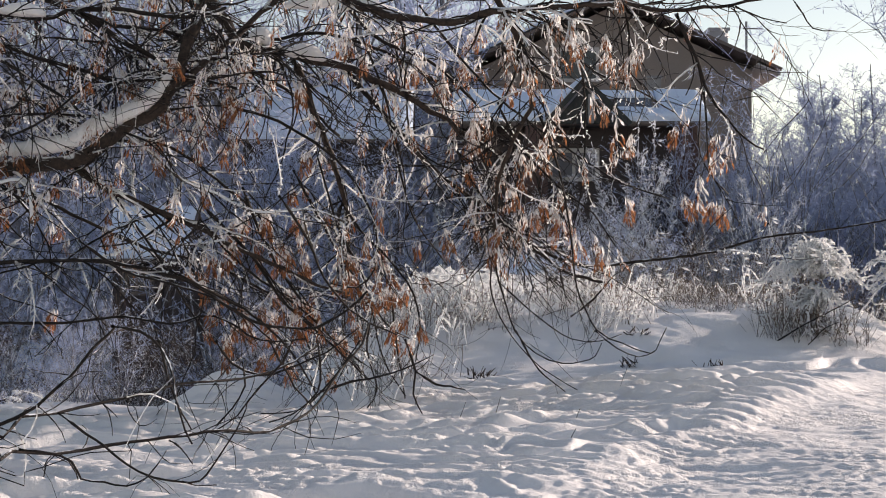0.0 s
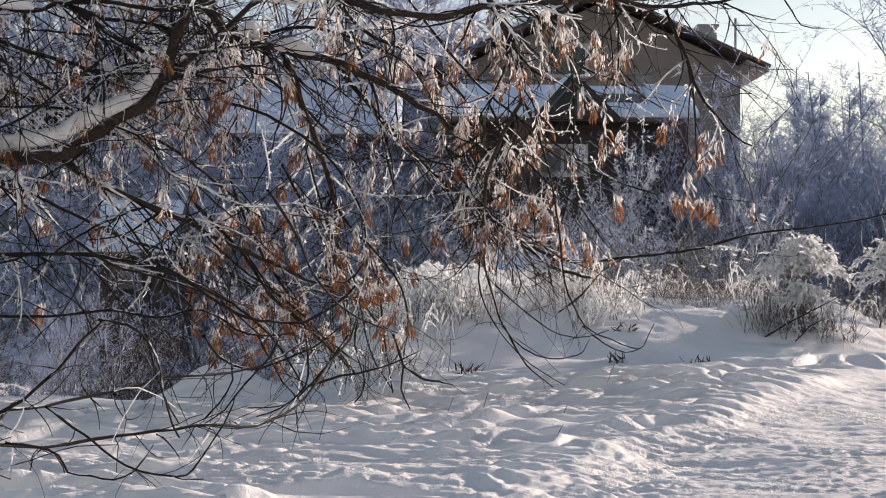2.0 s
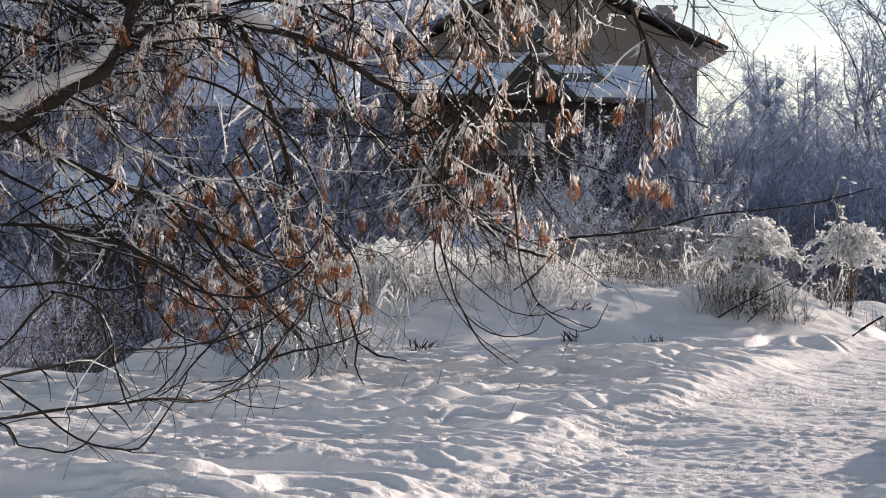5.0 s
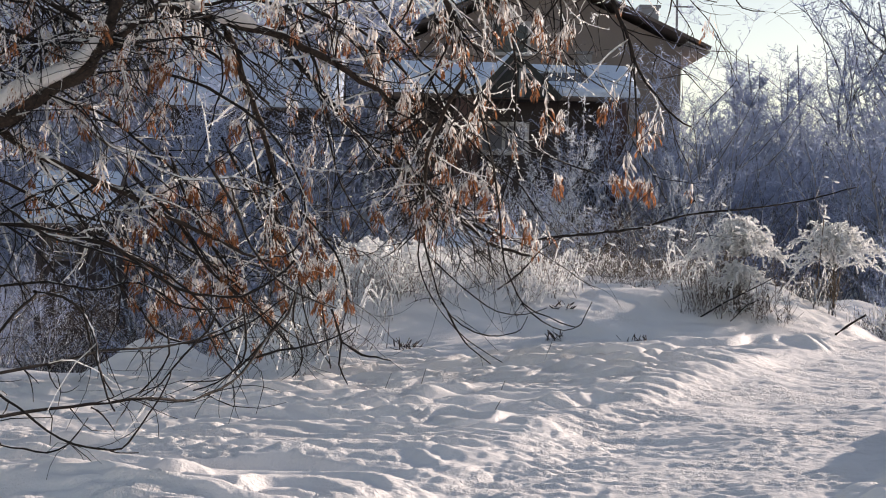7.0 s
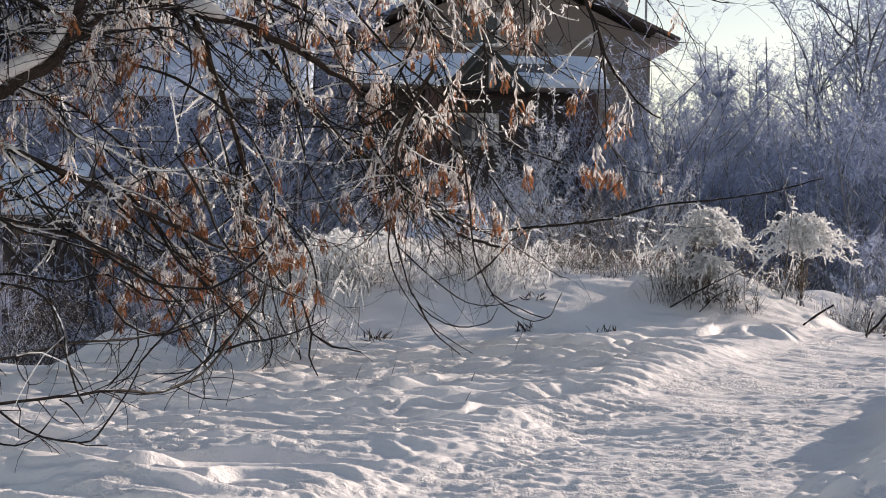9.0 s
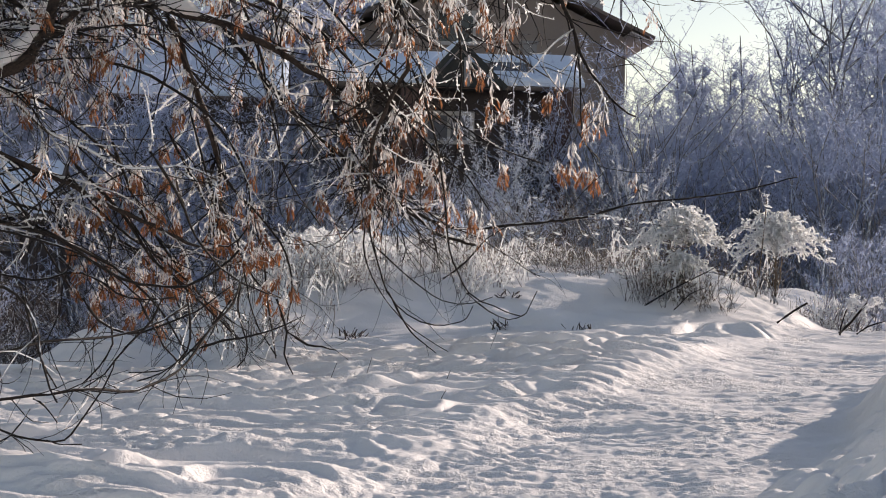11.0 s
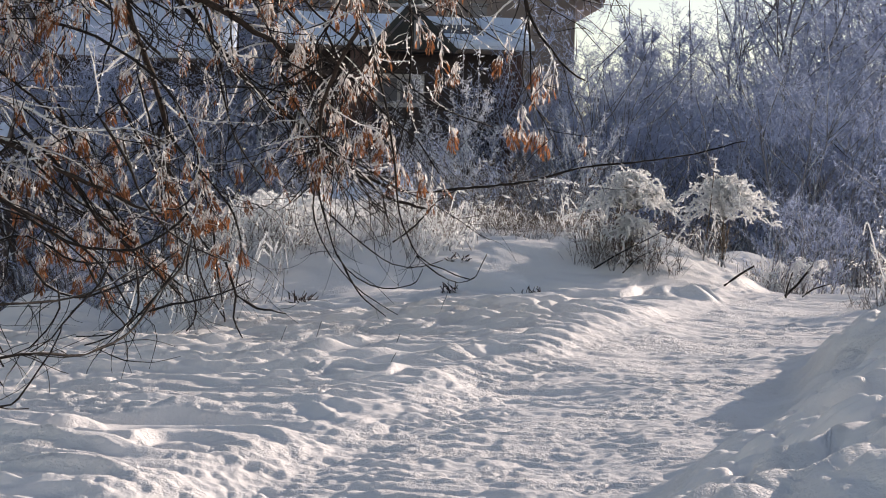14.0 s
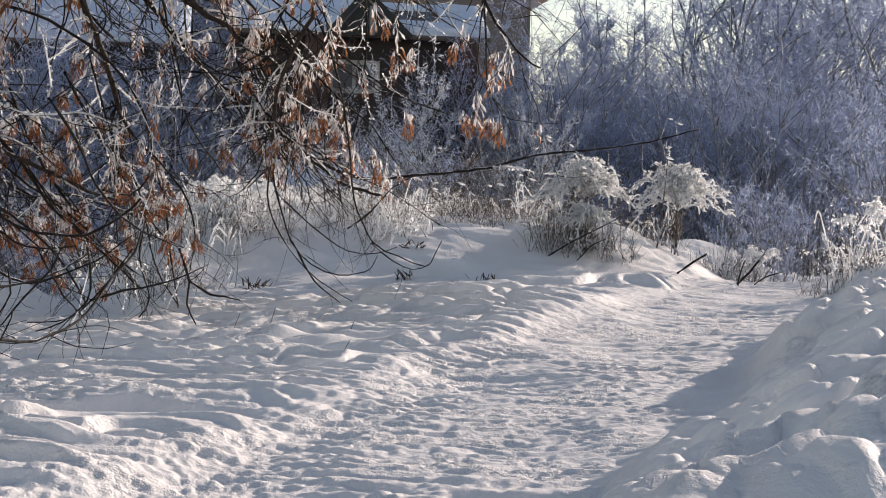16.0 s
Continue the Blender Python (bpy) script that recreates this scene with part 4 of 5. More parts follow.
q = stalk(s, Vector((0.0, 0.0, -0.03)), top, 0.007, 8)
put("stem", s, WEED, umbel)
fringe(ice, q[3:], 60, 0.018, 0.1, 0.005)
for _ in range(8):
    z = stalk(ice, top, top + Vector((rnd(-0.035, 0.03), rnd(-0.02, 0.02), rnd(-0.03, 0.05))), 0.003, 3)
    fringe(ice, z[1:], 5, 0.014, 0.0, 0.004)
tagged(put("frost", ice, FROST, umbel, "small umbel white with frost"), kind="stuff")
for k in range(34):
    x = rnd(-0.6, 2.3)
    ob = clump(x, rnd(10.0, 12.4) + 0.15 * x, random.randint(0, 4), rnd(0.4, 0.8) * (1.0 if x < 1.5 else 0.7))
    if k % 3 or x > 1.4:
        bare(ob)
# bowed frosty weeds along the front of the bank, thinner towards the bushes
for _ in range(22):
    x = rnd(-0.35, 1.3)
    clump(x, 8.75 + 0.35 * max(x, 0) + rnd(0, 0.8), random.choice((0, 4, 5, 6)), rnd(0.45, 0.8))
for k in range(24):
    x = rnd(0.9, 2.3)
    ob = clump(x, rnd(9.7, 11.6), random.choice((0, 3, 5, 6)), rnd(0.4, 0.95) * (0.75 if x > 1.2 else 1.0))
    if k % 2 == 0:
        bare(ob)
for _ in range(16):
    clump(rnd(-0.45, 0.35), rnd(9.1, 10.2), random.choice((0, 1, 4)), rnd(0.55, 0.9))
for k in range(14):
    x = rnd(2.4, 4.2)
    ob = clump(x, rnd(10.4, 12.5), random.choice((0, 3, 4)), rnd(0.4, 0.7))
    if k % 2:
        bare(ob)
for _ in range(16):
    clump(rnd(-1.7, -0.7), rnd(10.0, 13.0), random.randint(0, 4), rnd(0.5, 0.9))
for x, y, hi in ((-2.7, 10.4, 0.34), (-3.4, 11.5, 0.45)):
    weeping_bush((x, y, ground_z(x, y)), hi, 0.6, 6, (0, 0), 0.4)
for x, y, k in ((-0.28, 8.1, 4), (-0.12, 8.2, 0), (-0.4, 8.3, 1)):
    bare(clump(x, y, k, 0.8))
for k in range(12):
    ob = clump(rnd(4.6, 6.2), rnd(9.3, 12.5), random.randint(0, 4), rnd(0.7, 1.1))
    if k % 2:
        bare(ob)


def stick(name, label, r0, r1, pts, category, shoots=0, size=0.2):
    q = glide(pts, 0.05)
    ob = thing(name, label, category, tuple(q[0]), "sticks in the snow" if name == "dead_branch" else "")
    q = [p - Vector(ob.location) for p in q]
    m = len(q)
    s = Soup()
    s.tube([p + Vector((rnd(-1, 1), rnd(-1, 1), rnd(-1, 1))) * r0 * 0.3 for p in q], [r0 + (r1 - r0) * i / (m - 1) for i in range(m)], 6)
    put("stem", s, BARK_TWIG, ob)
    for _ in range(shoots):
        t, white, i = Soup(), Soup(), random.randint(m // 4, m - 2)
        w = (q[i + 1] - q[i]).normalized() + Vector((rnd(-1, 1), rnd(-1, 1), rnd(-0.6, 1)))
        pts2 = grow(t, q[i], w, size * rnd(0.4, 1.2), r1 * 0.7, 0.2, 0, [])
        fringe(white, pts2, 5, 0.03, 0.3)
        put("shoot", t, BARK_FROST, ob)
        tagged(put("frost", white, FROST, ob), kind="stuff")
    return ob


random.seed(27)
for name, label, r0, r1, pts in [
    ("dead_branch", "bare dark dead branch lying in the snow", 0.0091, 0.0065, [(3.03, 9.00, 0.10), (3.12, 8.95, 0.18), (3.20, 8.90, 0.24)]),
    ("dead_branch", "bare dark dead branch lying in the snow", 0.0065, 0.0026, [(2.13, 9.10, 0.18), (2.30, 9.00, 0.30), (2.46, 8.90, 0.40), (2.61, 8.90, 0.48)]),
    ("dead_branch", "bare dark dead branch lying in the snow", 0.0052, 0.0020, [(2.34, 9.00, 0.18), (2.42, 8.90, 0.29), (2.52, 8.90, 0.33)]),
    ("dead_branch", "bare dark dead branch lying in the snow", 0.0104, 0.0065, [(3.53, 9.30, -0.02), (3.65, 9.30, 0.10), (3.76, 9.30, 0.23)]),
    ("dead_branch", "bare dark dead branch lying in the snow", 0.0078, 0.0039, [(3.53, 9.20, -0.05), (3.54, 9.20, 0.07), (3.58, 9.20, 0.19)]),
    ("dead_branch", "bare dark dead branch lying in the snow", 0.0065, 0.0039, [(3.73, 9.40, 0.01), (3.81, 9.40, 0.06), (3.93, 9.40, 0.10)]),
]:
    stick(name, label, r0, r1, pts, "dead branch", 2, 0.12)
weeping_bush((0.13, 9.6, ground_z(0.13, 9.6)), 0.44, 0.6, 10, (0, 0), 0.4)
weeping_bush((4.00, 8.3, ground_z(4.00, 8.3)), 0.62, 0.4, 4, (0.08, 0), 0.1)
for x, y in [(1.60, 8.33), (1.11, 8.26), (0.22, 8.25), (1.26, 9.08), (0.22, 8.37), (2.49, 10.45)]:
    ob = thing("weed_tuft", "small dark tuft of dead weeds poking from the snow", "weeds", (x, y, ground_z(x, y)), "tufts in the snow")
    s = Soup()
    ice = Soup()
    for k in range(30):
        a = Vector((rnd(-0.07, 0.07), rnd(-0.05, 0.05), -0.02))
        q = stalk(s, a, a + Vector((rnd(-0.06, 0.06), rnd(-0.06, 0.06), rnd(0.0, 0.07) * rnd(0.5, 1.5))), rnd(0.003, 0.007))
        if k % 3 == 0:
            fringe(ice, q[1:], 3, 0.014, 0.0, 0.003)
    tagged(put("stalk_tangle", s, BROWN, ob), kind="stuff")
    tagged(put("frost", ice, FROST, ob, "specks of frost"), kind="stuff")
for x, y in [(0.21, 5.81), (0.50, 5.49), (-0.61, 5.22), (0.43, 4.91), (-0.13, 6.19), (2.79, 9.26), (0.05, 5.47)]:
    ob = thing("grass_stem", "single dry grass stem standing in the snow", "grass", (x, y, ground_z(x, y)), "single stems")
    s = Soup()
    stalk(s, Vector((0, 0, -0.03)), Vector((rnd(0.01, 0.05), 0, rnd(0.06, 0.10))), 0.0022)
    put("stem", s, BARK_TWIG, ob)


# ---- woods behind ----
def far_tree(high, spread, stems, fine, seed, upright=0.8, crystals=7, size=0.008, frost=None, crook=0.24):
    """Wood and frosted twigs of a bare tree or shrub of that height at the origin."""
    random.seed(seed)
    wood, ice = Soup(), Soup()

    def arm(p, d, ln, r, lev):
        n = (6 if lev > 2 else 4) if lev > 1 else (3 if lev else 1)
        pts = [p.copy()]
        for i in range(n):
            d = (d + Vector((rnd(-1, 1), rnd(-1, 1), rnd(-0.5, 0.9))) * crook).normalized()
            p = p + d * ln / n
            pts.append(p.copy())
        if lev:
            (wood if lev > 1 else ice).tube(pts, [r * (1 - 0.7 * i / n) for i in range(n + 1)], 3 if lev < 3 else 5, False)
            for _ in range(fine if lev > 1 else fine + 2):
                i = random.randint(1, n)
                w = (d * upright + Vector((rnd(-1, 1), rnd(-1, 1), rnd(-0.4, 0.8)))).normalized()
                arm(pts[i], w, ln * rnd(0.32, 0.55), r * 0.5, lev - 1)
        else:
            ice.spike(pts[0], pts[1], r)
            for _ in range(crystals):
                q = pts[0].lerp(pts[1], rnd(0.2, 1))
                w = Vector((rnd(-1, 1), rnd(-1, 1), rnd(-0.7, 1))).normalized()
                ice.plate(q, q + w * ln * rnd(0.15, 0.42), size)

    for _ in range(stems):
        d = Vector((rnd(-1, 1) * spread, rnd(-1, 1) * spread, 1)).normalized()
        arm(Vector((rnd(-0.3, 0.3) * spread, rnd(-0.3, 0.3) * spread, -0.2)), d, high * rnd(0.5, 0.8), high * 0.006, 3)
    top = sorted(p.z for p in ice.v)[-len(ice.v) // 200]
    for p in wood.v + ice.v:
        p *= high / top
    a, b = wood.mesh("trunk"), ice.mesh("crown")
    a.materials.append(HAZE_GREY_BARK)
    b.materials.append(frost or HAZE_BLUE_FROST)
    return a, b


def spire_tree(high, seed):
    """A slender young tree: one stem with short, steep, frosted side shoots."""
    random.seed(seed)
    wood, ice = Soup(), Soup()
    q = glide([(0, 0, -0.2), (rnd(-0.05, 0.05) * high, rnd(-0.05, 0.05) * high, high * 0.5), (rnd(-0.05, 0.05) * high, 0, high)], high / 14)
    wood.tube(q, [high * 0.010 * (1 - 0.9 * i / len(q)) for i in range(len(q))], 5, False)
    for _ in range(95):
        t = rnd(0.08, 0.97)
        p = q[int(t * (len(q) - 1))]
        ln = high * (0.05 + 0.20 * (1 - t)) * rnd(0.6, 1.2)
        a = rnd(0, 6.28)
        d = Vector((math.cos(a), math.sin(a), rnd(0.7, 1.7))).normalized()
        line = stalk(ice, p, p + d * ln, 0.012, 4)
        for _k in range(9):
            o = line[random.randint(1, 4)]
            e = o + Vector((rnd(-1, 1), rnd(-1, 1), rnd(-0.2, 1.6))).normalized() * ln * rnd(0.2, 0.5)
            ice.spike(o, e, 0.008)
            for _j in range(3):
                c = o.lerp(e, rnd(0.2, 1))
                ice.plate(c, c + Vector((rnd(-1, 1), rnd(-1, 1), rnd(-1, 1))) * 0.09, 0.016)
    a, b = wood.mesh("trunk"), ice.mesh("crown")
    a.materials.append(HAZE_GREY_BARK)
    b.materials.append(HAZE_BLUE_FROST)
    return a, b


SHRUBS = [far_tree(3.4, 0.5, 6, 4, 40 + i, 0.8, 3, 0.0055) for i in range(4)]
THICKET = [far_tree(1.5, 0.8, 6, 4, 47 + i, 0.6, 3, 0.005, BROWN, 0.3) for i in range(2)]
SCRUB = [far_tree(0.62, 0.9, 7, 3, 43 + i, 0.6, 2, 0.004, WEED, 0.3) for i in range(2)]
SHOOTS = [far_tree(2.7, 0.22, 8, 3, 45 + i, 2.2, 6, 0.0065, PALE_FROST, 0.12) for i in range(2)]
TREES = [far_tree(8.5, 0.30, 3, 5, 50 + i, 0.8, 6, 0.010) for i in range(3)]
SPIRES = [spire_tree(8.0, 55 + i) for i in range(3)]


def plant(kind, x, y, scale, name, label, group):
    ob = thing(name, label, name.split("_")[-1], (x, y, ground_z(x, y)), group)
    ob.rotation_euler[2] = rnd(0, 6.28)
    ob.scale = (scale, scale, scale * rnd(0.9, 1.1))
    if name == "thicket":
        tagged(put("stem_tangle", kind[0], HAZE_GREY_BARK, ob), kind="stuff")
    else:
        put("trunk", kind[0], HAZE_GREY_BARK, ob)
    put("crown", kind[1], HAZE_BLUE_FROST, ob, "fine twigs grey-white with frost")
    return ob


random.seed(61)
def many(n, x0, x1, y0, y1, kinds, s0, s1, name, label, group):
    for _ in range(n):
        x, y = rnd(x0, x1), rnd(y0, y1)
        if (-5.4 < x * 20 / y < -3.1 and 16.5 < y < 21) or (-5.2 < x < -0.6 and 29 < y < 37):
            continue
        plant(random.choice(kinds), x, y, rnd(s0, s1), name, label, group)


many(24, -9.5, -0.3, 17, 25, SHRUBS, 0.8, 1.25, "frosted_shrub", "bare shrub with upright twigs grey with frost", "shrubs in the hollow")
many(18, 0.2, 5.3, 21, 24.8, SHOOTS, 0.95, 1.4, "frosted_shrub", "low bare shrub with upright frosted shoots", "shrubs in the hollow")
many(10, -4.6, -0.9, 12, 17, SHRUBS, 0.28, 0.45, "frosted_shrub", "low bare shrub white with hoar frost", "shrubs in the hollow")
many(18, -5.2, -1.2, 11.0, 16, THICKET, 0.6, 1.05, "thicket", "low brown twiggy thicket with little frost", "thicket in the hollow")
many(4, -3.4, -1.2, 9.6, 11.0, THICKET, 0.4, 0.55, "thicket", "low brown twiggy thicket with little frost", "thicket in the hollow")
for _ in range(13):
    x, y = rnd(-3.3, -0.8), rnd(8.8, 10.2)
    plant(random.choice(SHRUBS), x, y, rnd(0.12, 0.22), "frosted_shrub", "knee-high bare shrub white with hoar frost", "shrubs in the hollow")
many(6, -5.0, -3.2, 17.0, 19.5, THICKET, 1.0, 1.3, "thicket", "low brown twiggy thicket in front of the shed", "thicket in the hollow")
many(31, 4.9, 12, 22, 32, SHRUBS, 1.1, 1.4, "frosted_shrub", "dense bare shrub with frosted twigs tinted haze blue", "shrubs in the hollow")
many(21, 9, 19, 23, 32, SHRUBS, 1.0, 1.35, "frosted_shrub", "dense bare shrub with frosted twigs tinted haze blue", "shrubs in the hollow")
many(14, -4.8, 0.5, 23.0, 28.5, SHRUBS, 1.25, 1.6, "frosted_shrub", "bare shrub with frosted twigs tinted haze blue", "shrubs in the hollow")
many(20, 0.6, 3.2, 11.2, 13.0, SCRUB, 0.7, 1.1, "thicket", "low brown twiggy scrub behind the frosted weeds", "scrub on the bank")
for x, y, s in ((4.75, 24.6, 1.30), (5.05, 25.2, 1.38), (5.3, 24.3, 1.42), (5.6, 25.0, 1.40), (5.9, 24.5, 1.36), (6.25, 25.2, 1.40)):
    plant(random.choice(SHRUBS), x, y, s, "frosted_shrub", "dense bare shrub with frosted twigs tinted haze blue beside the house", "shrubs in the hollow")
for x, y, s in ((8.6, 35, 0.66), (9.1, 36, 0.77), (9.6, 35.5, 0.86), (10.2, 36.5, 0.85), (10.7, 36, 0.80), (11.3, 37, 0.86), (9.9, 38, 0.82)):
    plant(random.choice(SPIRES), x, y, s, "young_tree", "slender young tree with frosted upright shoots", "trees of the wood edge")
many(8, 8.8, 12.5, 33, 39, TREES, 0.55, 0.70, "frosted_tree", "slender bare tree white with hoar frost", "trees of the wood edge")
many(4, 12.2, 14.0, 33, 36, TREES, 0.98, 1.12, "frosted_tree", "tall bare tree white with hoar frost", "trees of the wood edge")
many(20, 14.0, 26, 33, 42, TREES, 1.0, 1.35, "frosted_tree", "tall bare tree white with hoar frost", "trees of the wood edge")
many(20, -13, 1.5, 27, 42, TREES, 1.3, 1.8, "frosted_tree", "tall bare tree white with hoar frost", "trees of the wood edge")
for x, y, s in ((4.05, 10.8, 0.29), (4.27, 10.8, 0.33), (4.45, 10.8, 0.28), (4.60, 10.9, 0.23)):
    plant(SHRUBS[1], x, y, s, "frosted_shrub", "small feathery shrub grey with frost beside the path", "shrubs by the path")
# shrubs added at the right edge of view to shade the path's far end
for x, y, s in ((6.9, 13.6, 0.62), (7.5, 14.6, 0.72), (8.3, 15.2, 0.80), (8.9, 16.4, 0.86)):
    plant(random.choice(SHRUBS), x, y, s, "frosted_shrub", "dense frosted shrub added to shade the end of the path", "shrubs by the path")
for x, y, s in ((1.66, 15.2, 0.50), (1.98, 15.6, 0.56), (0.72, 15.4, 0.44)):
    plant(SHRUBS[2], x, y, s, "frosted_shrub", "small bare frosted shrub before the low store", "shrubs in the hollow")
random.seed(71)
wood = Soup()
for _ in range(650):
    x, y = rnd(-45, 60), rnd(46, 66)
    z = ground_z(x, y)
    h = rnd(4.2, 6.2) + 6.0 * (x < 6) + 1.5 * (x > 24)
    for _k in range(4):
        d = Vector((rnd(-0.3, 0.3), rnd(-0.3, 0.3), 1)) * h * rnd(0.7, 1)
        p = Vector((x + rnd(-0.5, 0.5), y, z - 0.2))
        wood.spike(p, p + d, 0.07)
        for _j in range(18):
            t = rnd(0.1, 1)
            o = p + d * t
            wood.spike(o, o + Vector((rnd(-1, 1), rnd(-1, 1), rnd(0.1, 1.2))) * h * 0.22, 0.045)
tagged(put("far_woods", wood, HAZE_BLUE_WOOD), "distant wood of bare frosted trees", "woods", kind="stuff")


# ---- houses ----
def painted(name, c0, c1, rough=0.7, scale=3.0):
    m = Mat(name, rough)
    fine = m.ramp(m.noise(scale * 14, 5), 0.3, 0.7, tuple(v * 0.8 for v in c0), c0)
    m.colour(m.mix(m.noise(scale, 3), fine, c1))
    m.bump(m.noise(scale * 10, 4), 0.01, 0.4)
    return m.m


TIMBER = painted("dark_timber", (0.07, 0.055, 0.055), (0.05, 0.04, 0.042))
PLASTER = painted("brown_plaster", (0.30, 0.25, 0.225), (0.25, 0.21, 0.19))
TRIM = painted("pale_trim", (0.55, 0.52, 0.50), (0.45, 0.43, 0.42))
GREEN = painted("dark_green_board", (0.04, 0.045, 0.045), (0.03, 0.032, 0.033))
REDBRICK = painted("red_brown_brick", (0.11, 0.06, 0.052), (0.075, 0.045, 0.042))
SHEET = painted("roof_sheet", (0.17, 0.13, 0.12), (0.12, 0.10, 0.09), 0.5)
CURTAIN = painted("pale_curtain", (0.20, 0.20, 0.22), (0.13, 0.13, 0.15))
METAL = painted("grey_metal", (0.25, 0.25, 0.26), (0.18, 0.18, 0.19), 0.45)
gl = Mat("window_glass", 0.08)
gl.colour((0.03, 0.035, 0.045))
gl.b.inputs["Specular IOR Level"].default_value = 0.6
GLASS = gl.m


def slab(s, a, b, c, d, thick):
    """A slab on the four corners, drawn upwards by its thickness."""
    p = [Vector(q) for q in (a, b, c, d)]
    n = (p[1] - p[0]).cross(p[3] - p[0]).normalized()
    n = n if n.z > 0 else -n
    i = len(s.v)
    s.v += p + [q + n * thick for q in p]
    s.f += [tuple(i + k for k in q) for q in ((0, 3, 2, 1), (4, 5, 6, 7), (0, 1, 5, 4), (1, 2, 6, 5), (2, 3, 7, 6), (3, 0, 4, 7))]


def soft_slab(s, a, b, c, d, thick, n=14):
    """Snow on a roof: a slab with a wavy, rounded upper face."""
    A, B, C, E = (Vector(q) for q in (a, b, c, d))
    i0 = len(s.v)
    up = (B - A).cross(E - A).normalized()
    up = up if up.z > 0 else -up
    for layer in (0, 1):
        for j in range(n + 1):
            for i in range(n + 1):
                u, v = i / n, j / n
                p = (A * (1 - u) + B * u) * (1 - v) + (E * (1 - u) + C * u) * v
                e = min(1, 8 * min(u, 1 - u, v, 1 - v) + 0.35) ** 0.5
                h = thick * e * (1 + 0.35 * noise.noise(p * 1.1)) if layer else 0.004
                s.v.append(p + up * h)
    w = n + 1
    for j in range(n):
        for i in range(n):
            k = i0 + w * w + j * w + i
            s.f.append((k, k + 1, k + w + 1, k + w))
    ring = [i for i in range(w)] + [j * w + n for j in range(1, w)] + [n * w + i for i in reversed(range(n))] + [j * w for j in reversed(range(1, n))]
    for k in range(len(ring)):
        p, q = i0 + ring[k], i0 + ring[(k + 1) % len(ring)]
        s.f.append((p, q, q + w * w, p + w * w))


def one(fn):
    s = Soup()
    fn(s)
    return s


# the dark timber house with the little gable
low = thing("timber_house", "dark timber house with snowy roof and small gable", "house")
put("wall", one(lambda s: s.box(0.5, 26.5, -1.6, 4.75, 30.4, 3.45)), TIMBER, low, smooth=False)
for k in range(17):
    put("plank", one(lambda s: s.box(0.44, 26.44, -1.4 + k * 0.28, 4.81, 26.497, -1.125 + k * 0.28)), TIMBER, low, smooth=False)


def on_roof(x, v, lift=0.0):
    """A place on the front slope, v of the way from the eaves to the ridge."""
    return (x, 25.9 + 1.45 * v, 3.40 + 0.72 * v + lift)


put("roof", one(lambda s: (slab(s, on_roof(0.2, 0), on_roof(4.95, 0), on_roof(4.95, 1), on_roof(0.2, 1), 0.06), slab(s, (0.2, 30.6, 3.40), (4.95, 30.6, 3.40), on_roof(4.95, 1), on_roof(0.2, 1), 0.06))), SHEET, low, smooth=False)
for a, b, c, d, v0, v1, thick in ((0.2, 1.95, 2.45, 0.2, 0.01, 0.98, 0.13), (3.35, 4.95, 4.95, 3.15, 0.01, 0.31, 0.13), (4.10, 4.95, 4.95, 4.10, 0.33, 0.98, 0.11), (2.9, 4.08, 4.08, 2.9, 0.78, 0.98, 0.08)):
    put("roof_snow_shade_blue", one(lambda s: soft_slab(s, on_roof(a, v0, 0.07), on_roof(b, v0, 0.07), on_roof(c, v1, 0.07), on_roof(d, v1, 0.07), thick)), SHADE_BLUE_SNOW, low, "smooth blanket of snow")
put("skylight", one(lambda s: slab(s, on_roof(3.32, 0.36, 0.07), on_roof(3.95, 0.36, 0.07), on_roof(3.95, 0.74, 0.07), on_roof(3.32, 0.74, 0.07), 0.05)), GLASS, low, "dark skylight in the snowy roof", smooth=False)
gable = put("gable", one(lambda s: s.prism([(2.02, 3.42), (3.22, 3.42), (2.60, 4.10)], 25.75, 27.4)), GREEN, low, "dark board gable", smooth=False)
put("verge_board", one(lambda s: slab(s, (1.90, 25.62, 3.36), (2.60, 25.62, 4.14), (2.60, 25.72, 4.14), (1.90, 25.72, 3.36), 0.10)), GREEN, gable, smooth=False)
put("verge_board", one(lambda s: slab(s, (3.40, 25.62, 3.36), (2.60, 25.62, 4.14), (2.60, 25.72, 4.14), (3.40, 25.72, 3.36), 0.10)), GREEN, gable, smooth=False)
put("post", one(lambda s: s.box(2.66, 25.66, 3.42, 2.76, 25.745, 3.95)), METAL, gable, smooth=False)
put("roof_snow_shade_blue", one(lambda s: soft_slab(s, (1.92, 25.74, 3.46), (2.58, 25.74, 4.24), (2.58, 27.0, 4.26), (1.92, 26.6, 3.74), 0.10)), SHADE_BLUE_SNOW, low, "smooth blanket of snow")
win = put("window", one(lambda s: (s.box(1.98, 26.36, 2.40, 2.06, 26.437, 3.02), s.box(2.86, 26.36, 2.40, 2.94, 26.437, 3.02), s.box(2.06, 26.36, 2.94, 2.86, 26.437, 3.02), s.box(2.06, 26.36, 2.40, 2.86, 26.437, 2.48), s.box(2.43, 26.36, 2.48, 2.49, 26.437, 2.94))), TRIM, low, "pale window frame", smooth=False)
put("pane", one(lambda s: s.box(2.06, 26.40, 2.48, 2.43, 26.41, 2.94)), CURTAIN, win, "curtained pane", smooth=False)
put("pane", one(lambda s: s.box(2.49, 26.40, 2.48, 2.86, 26.41, 2.94)), CURTAIN, win, "curtained pane", smooth=False)
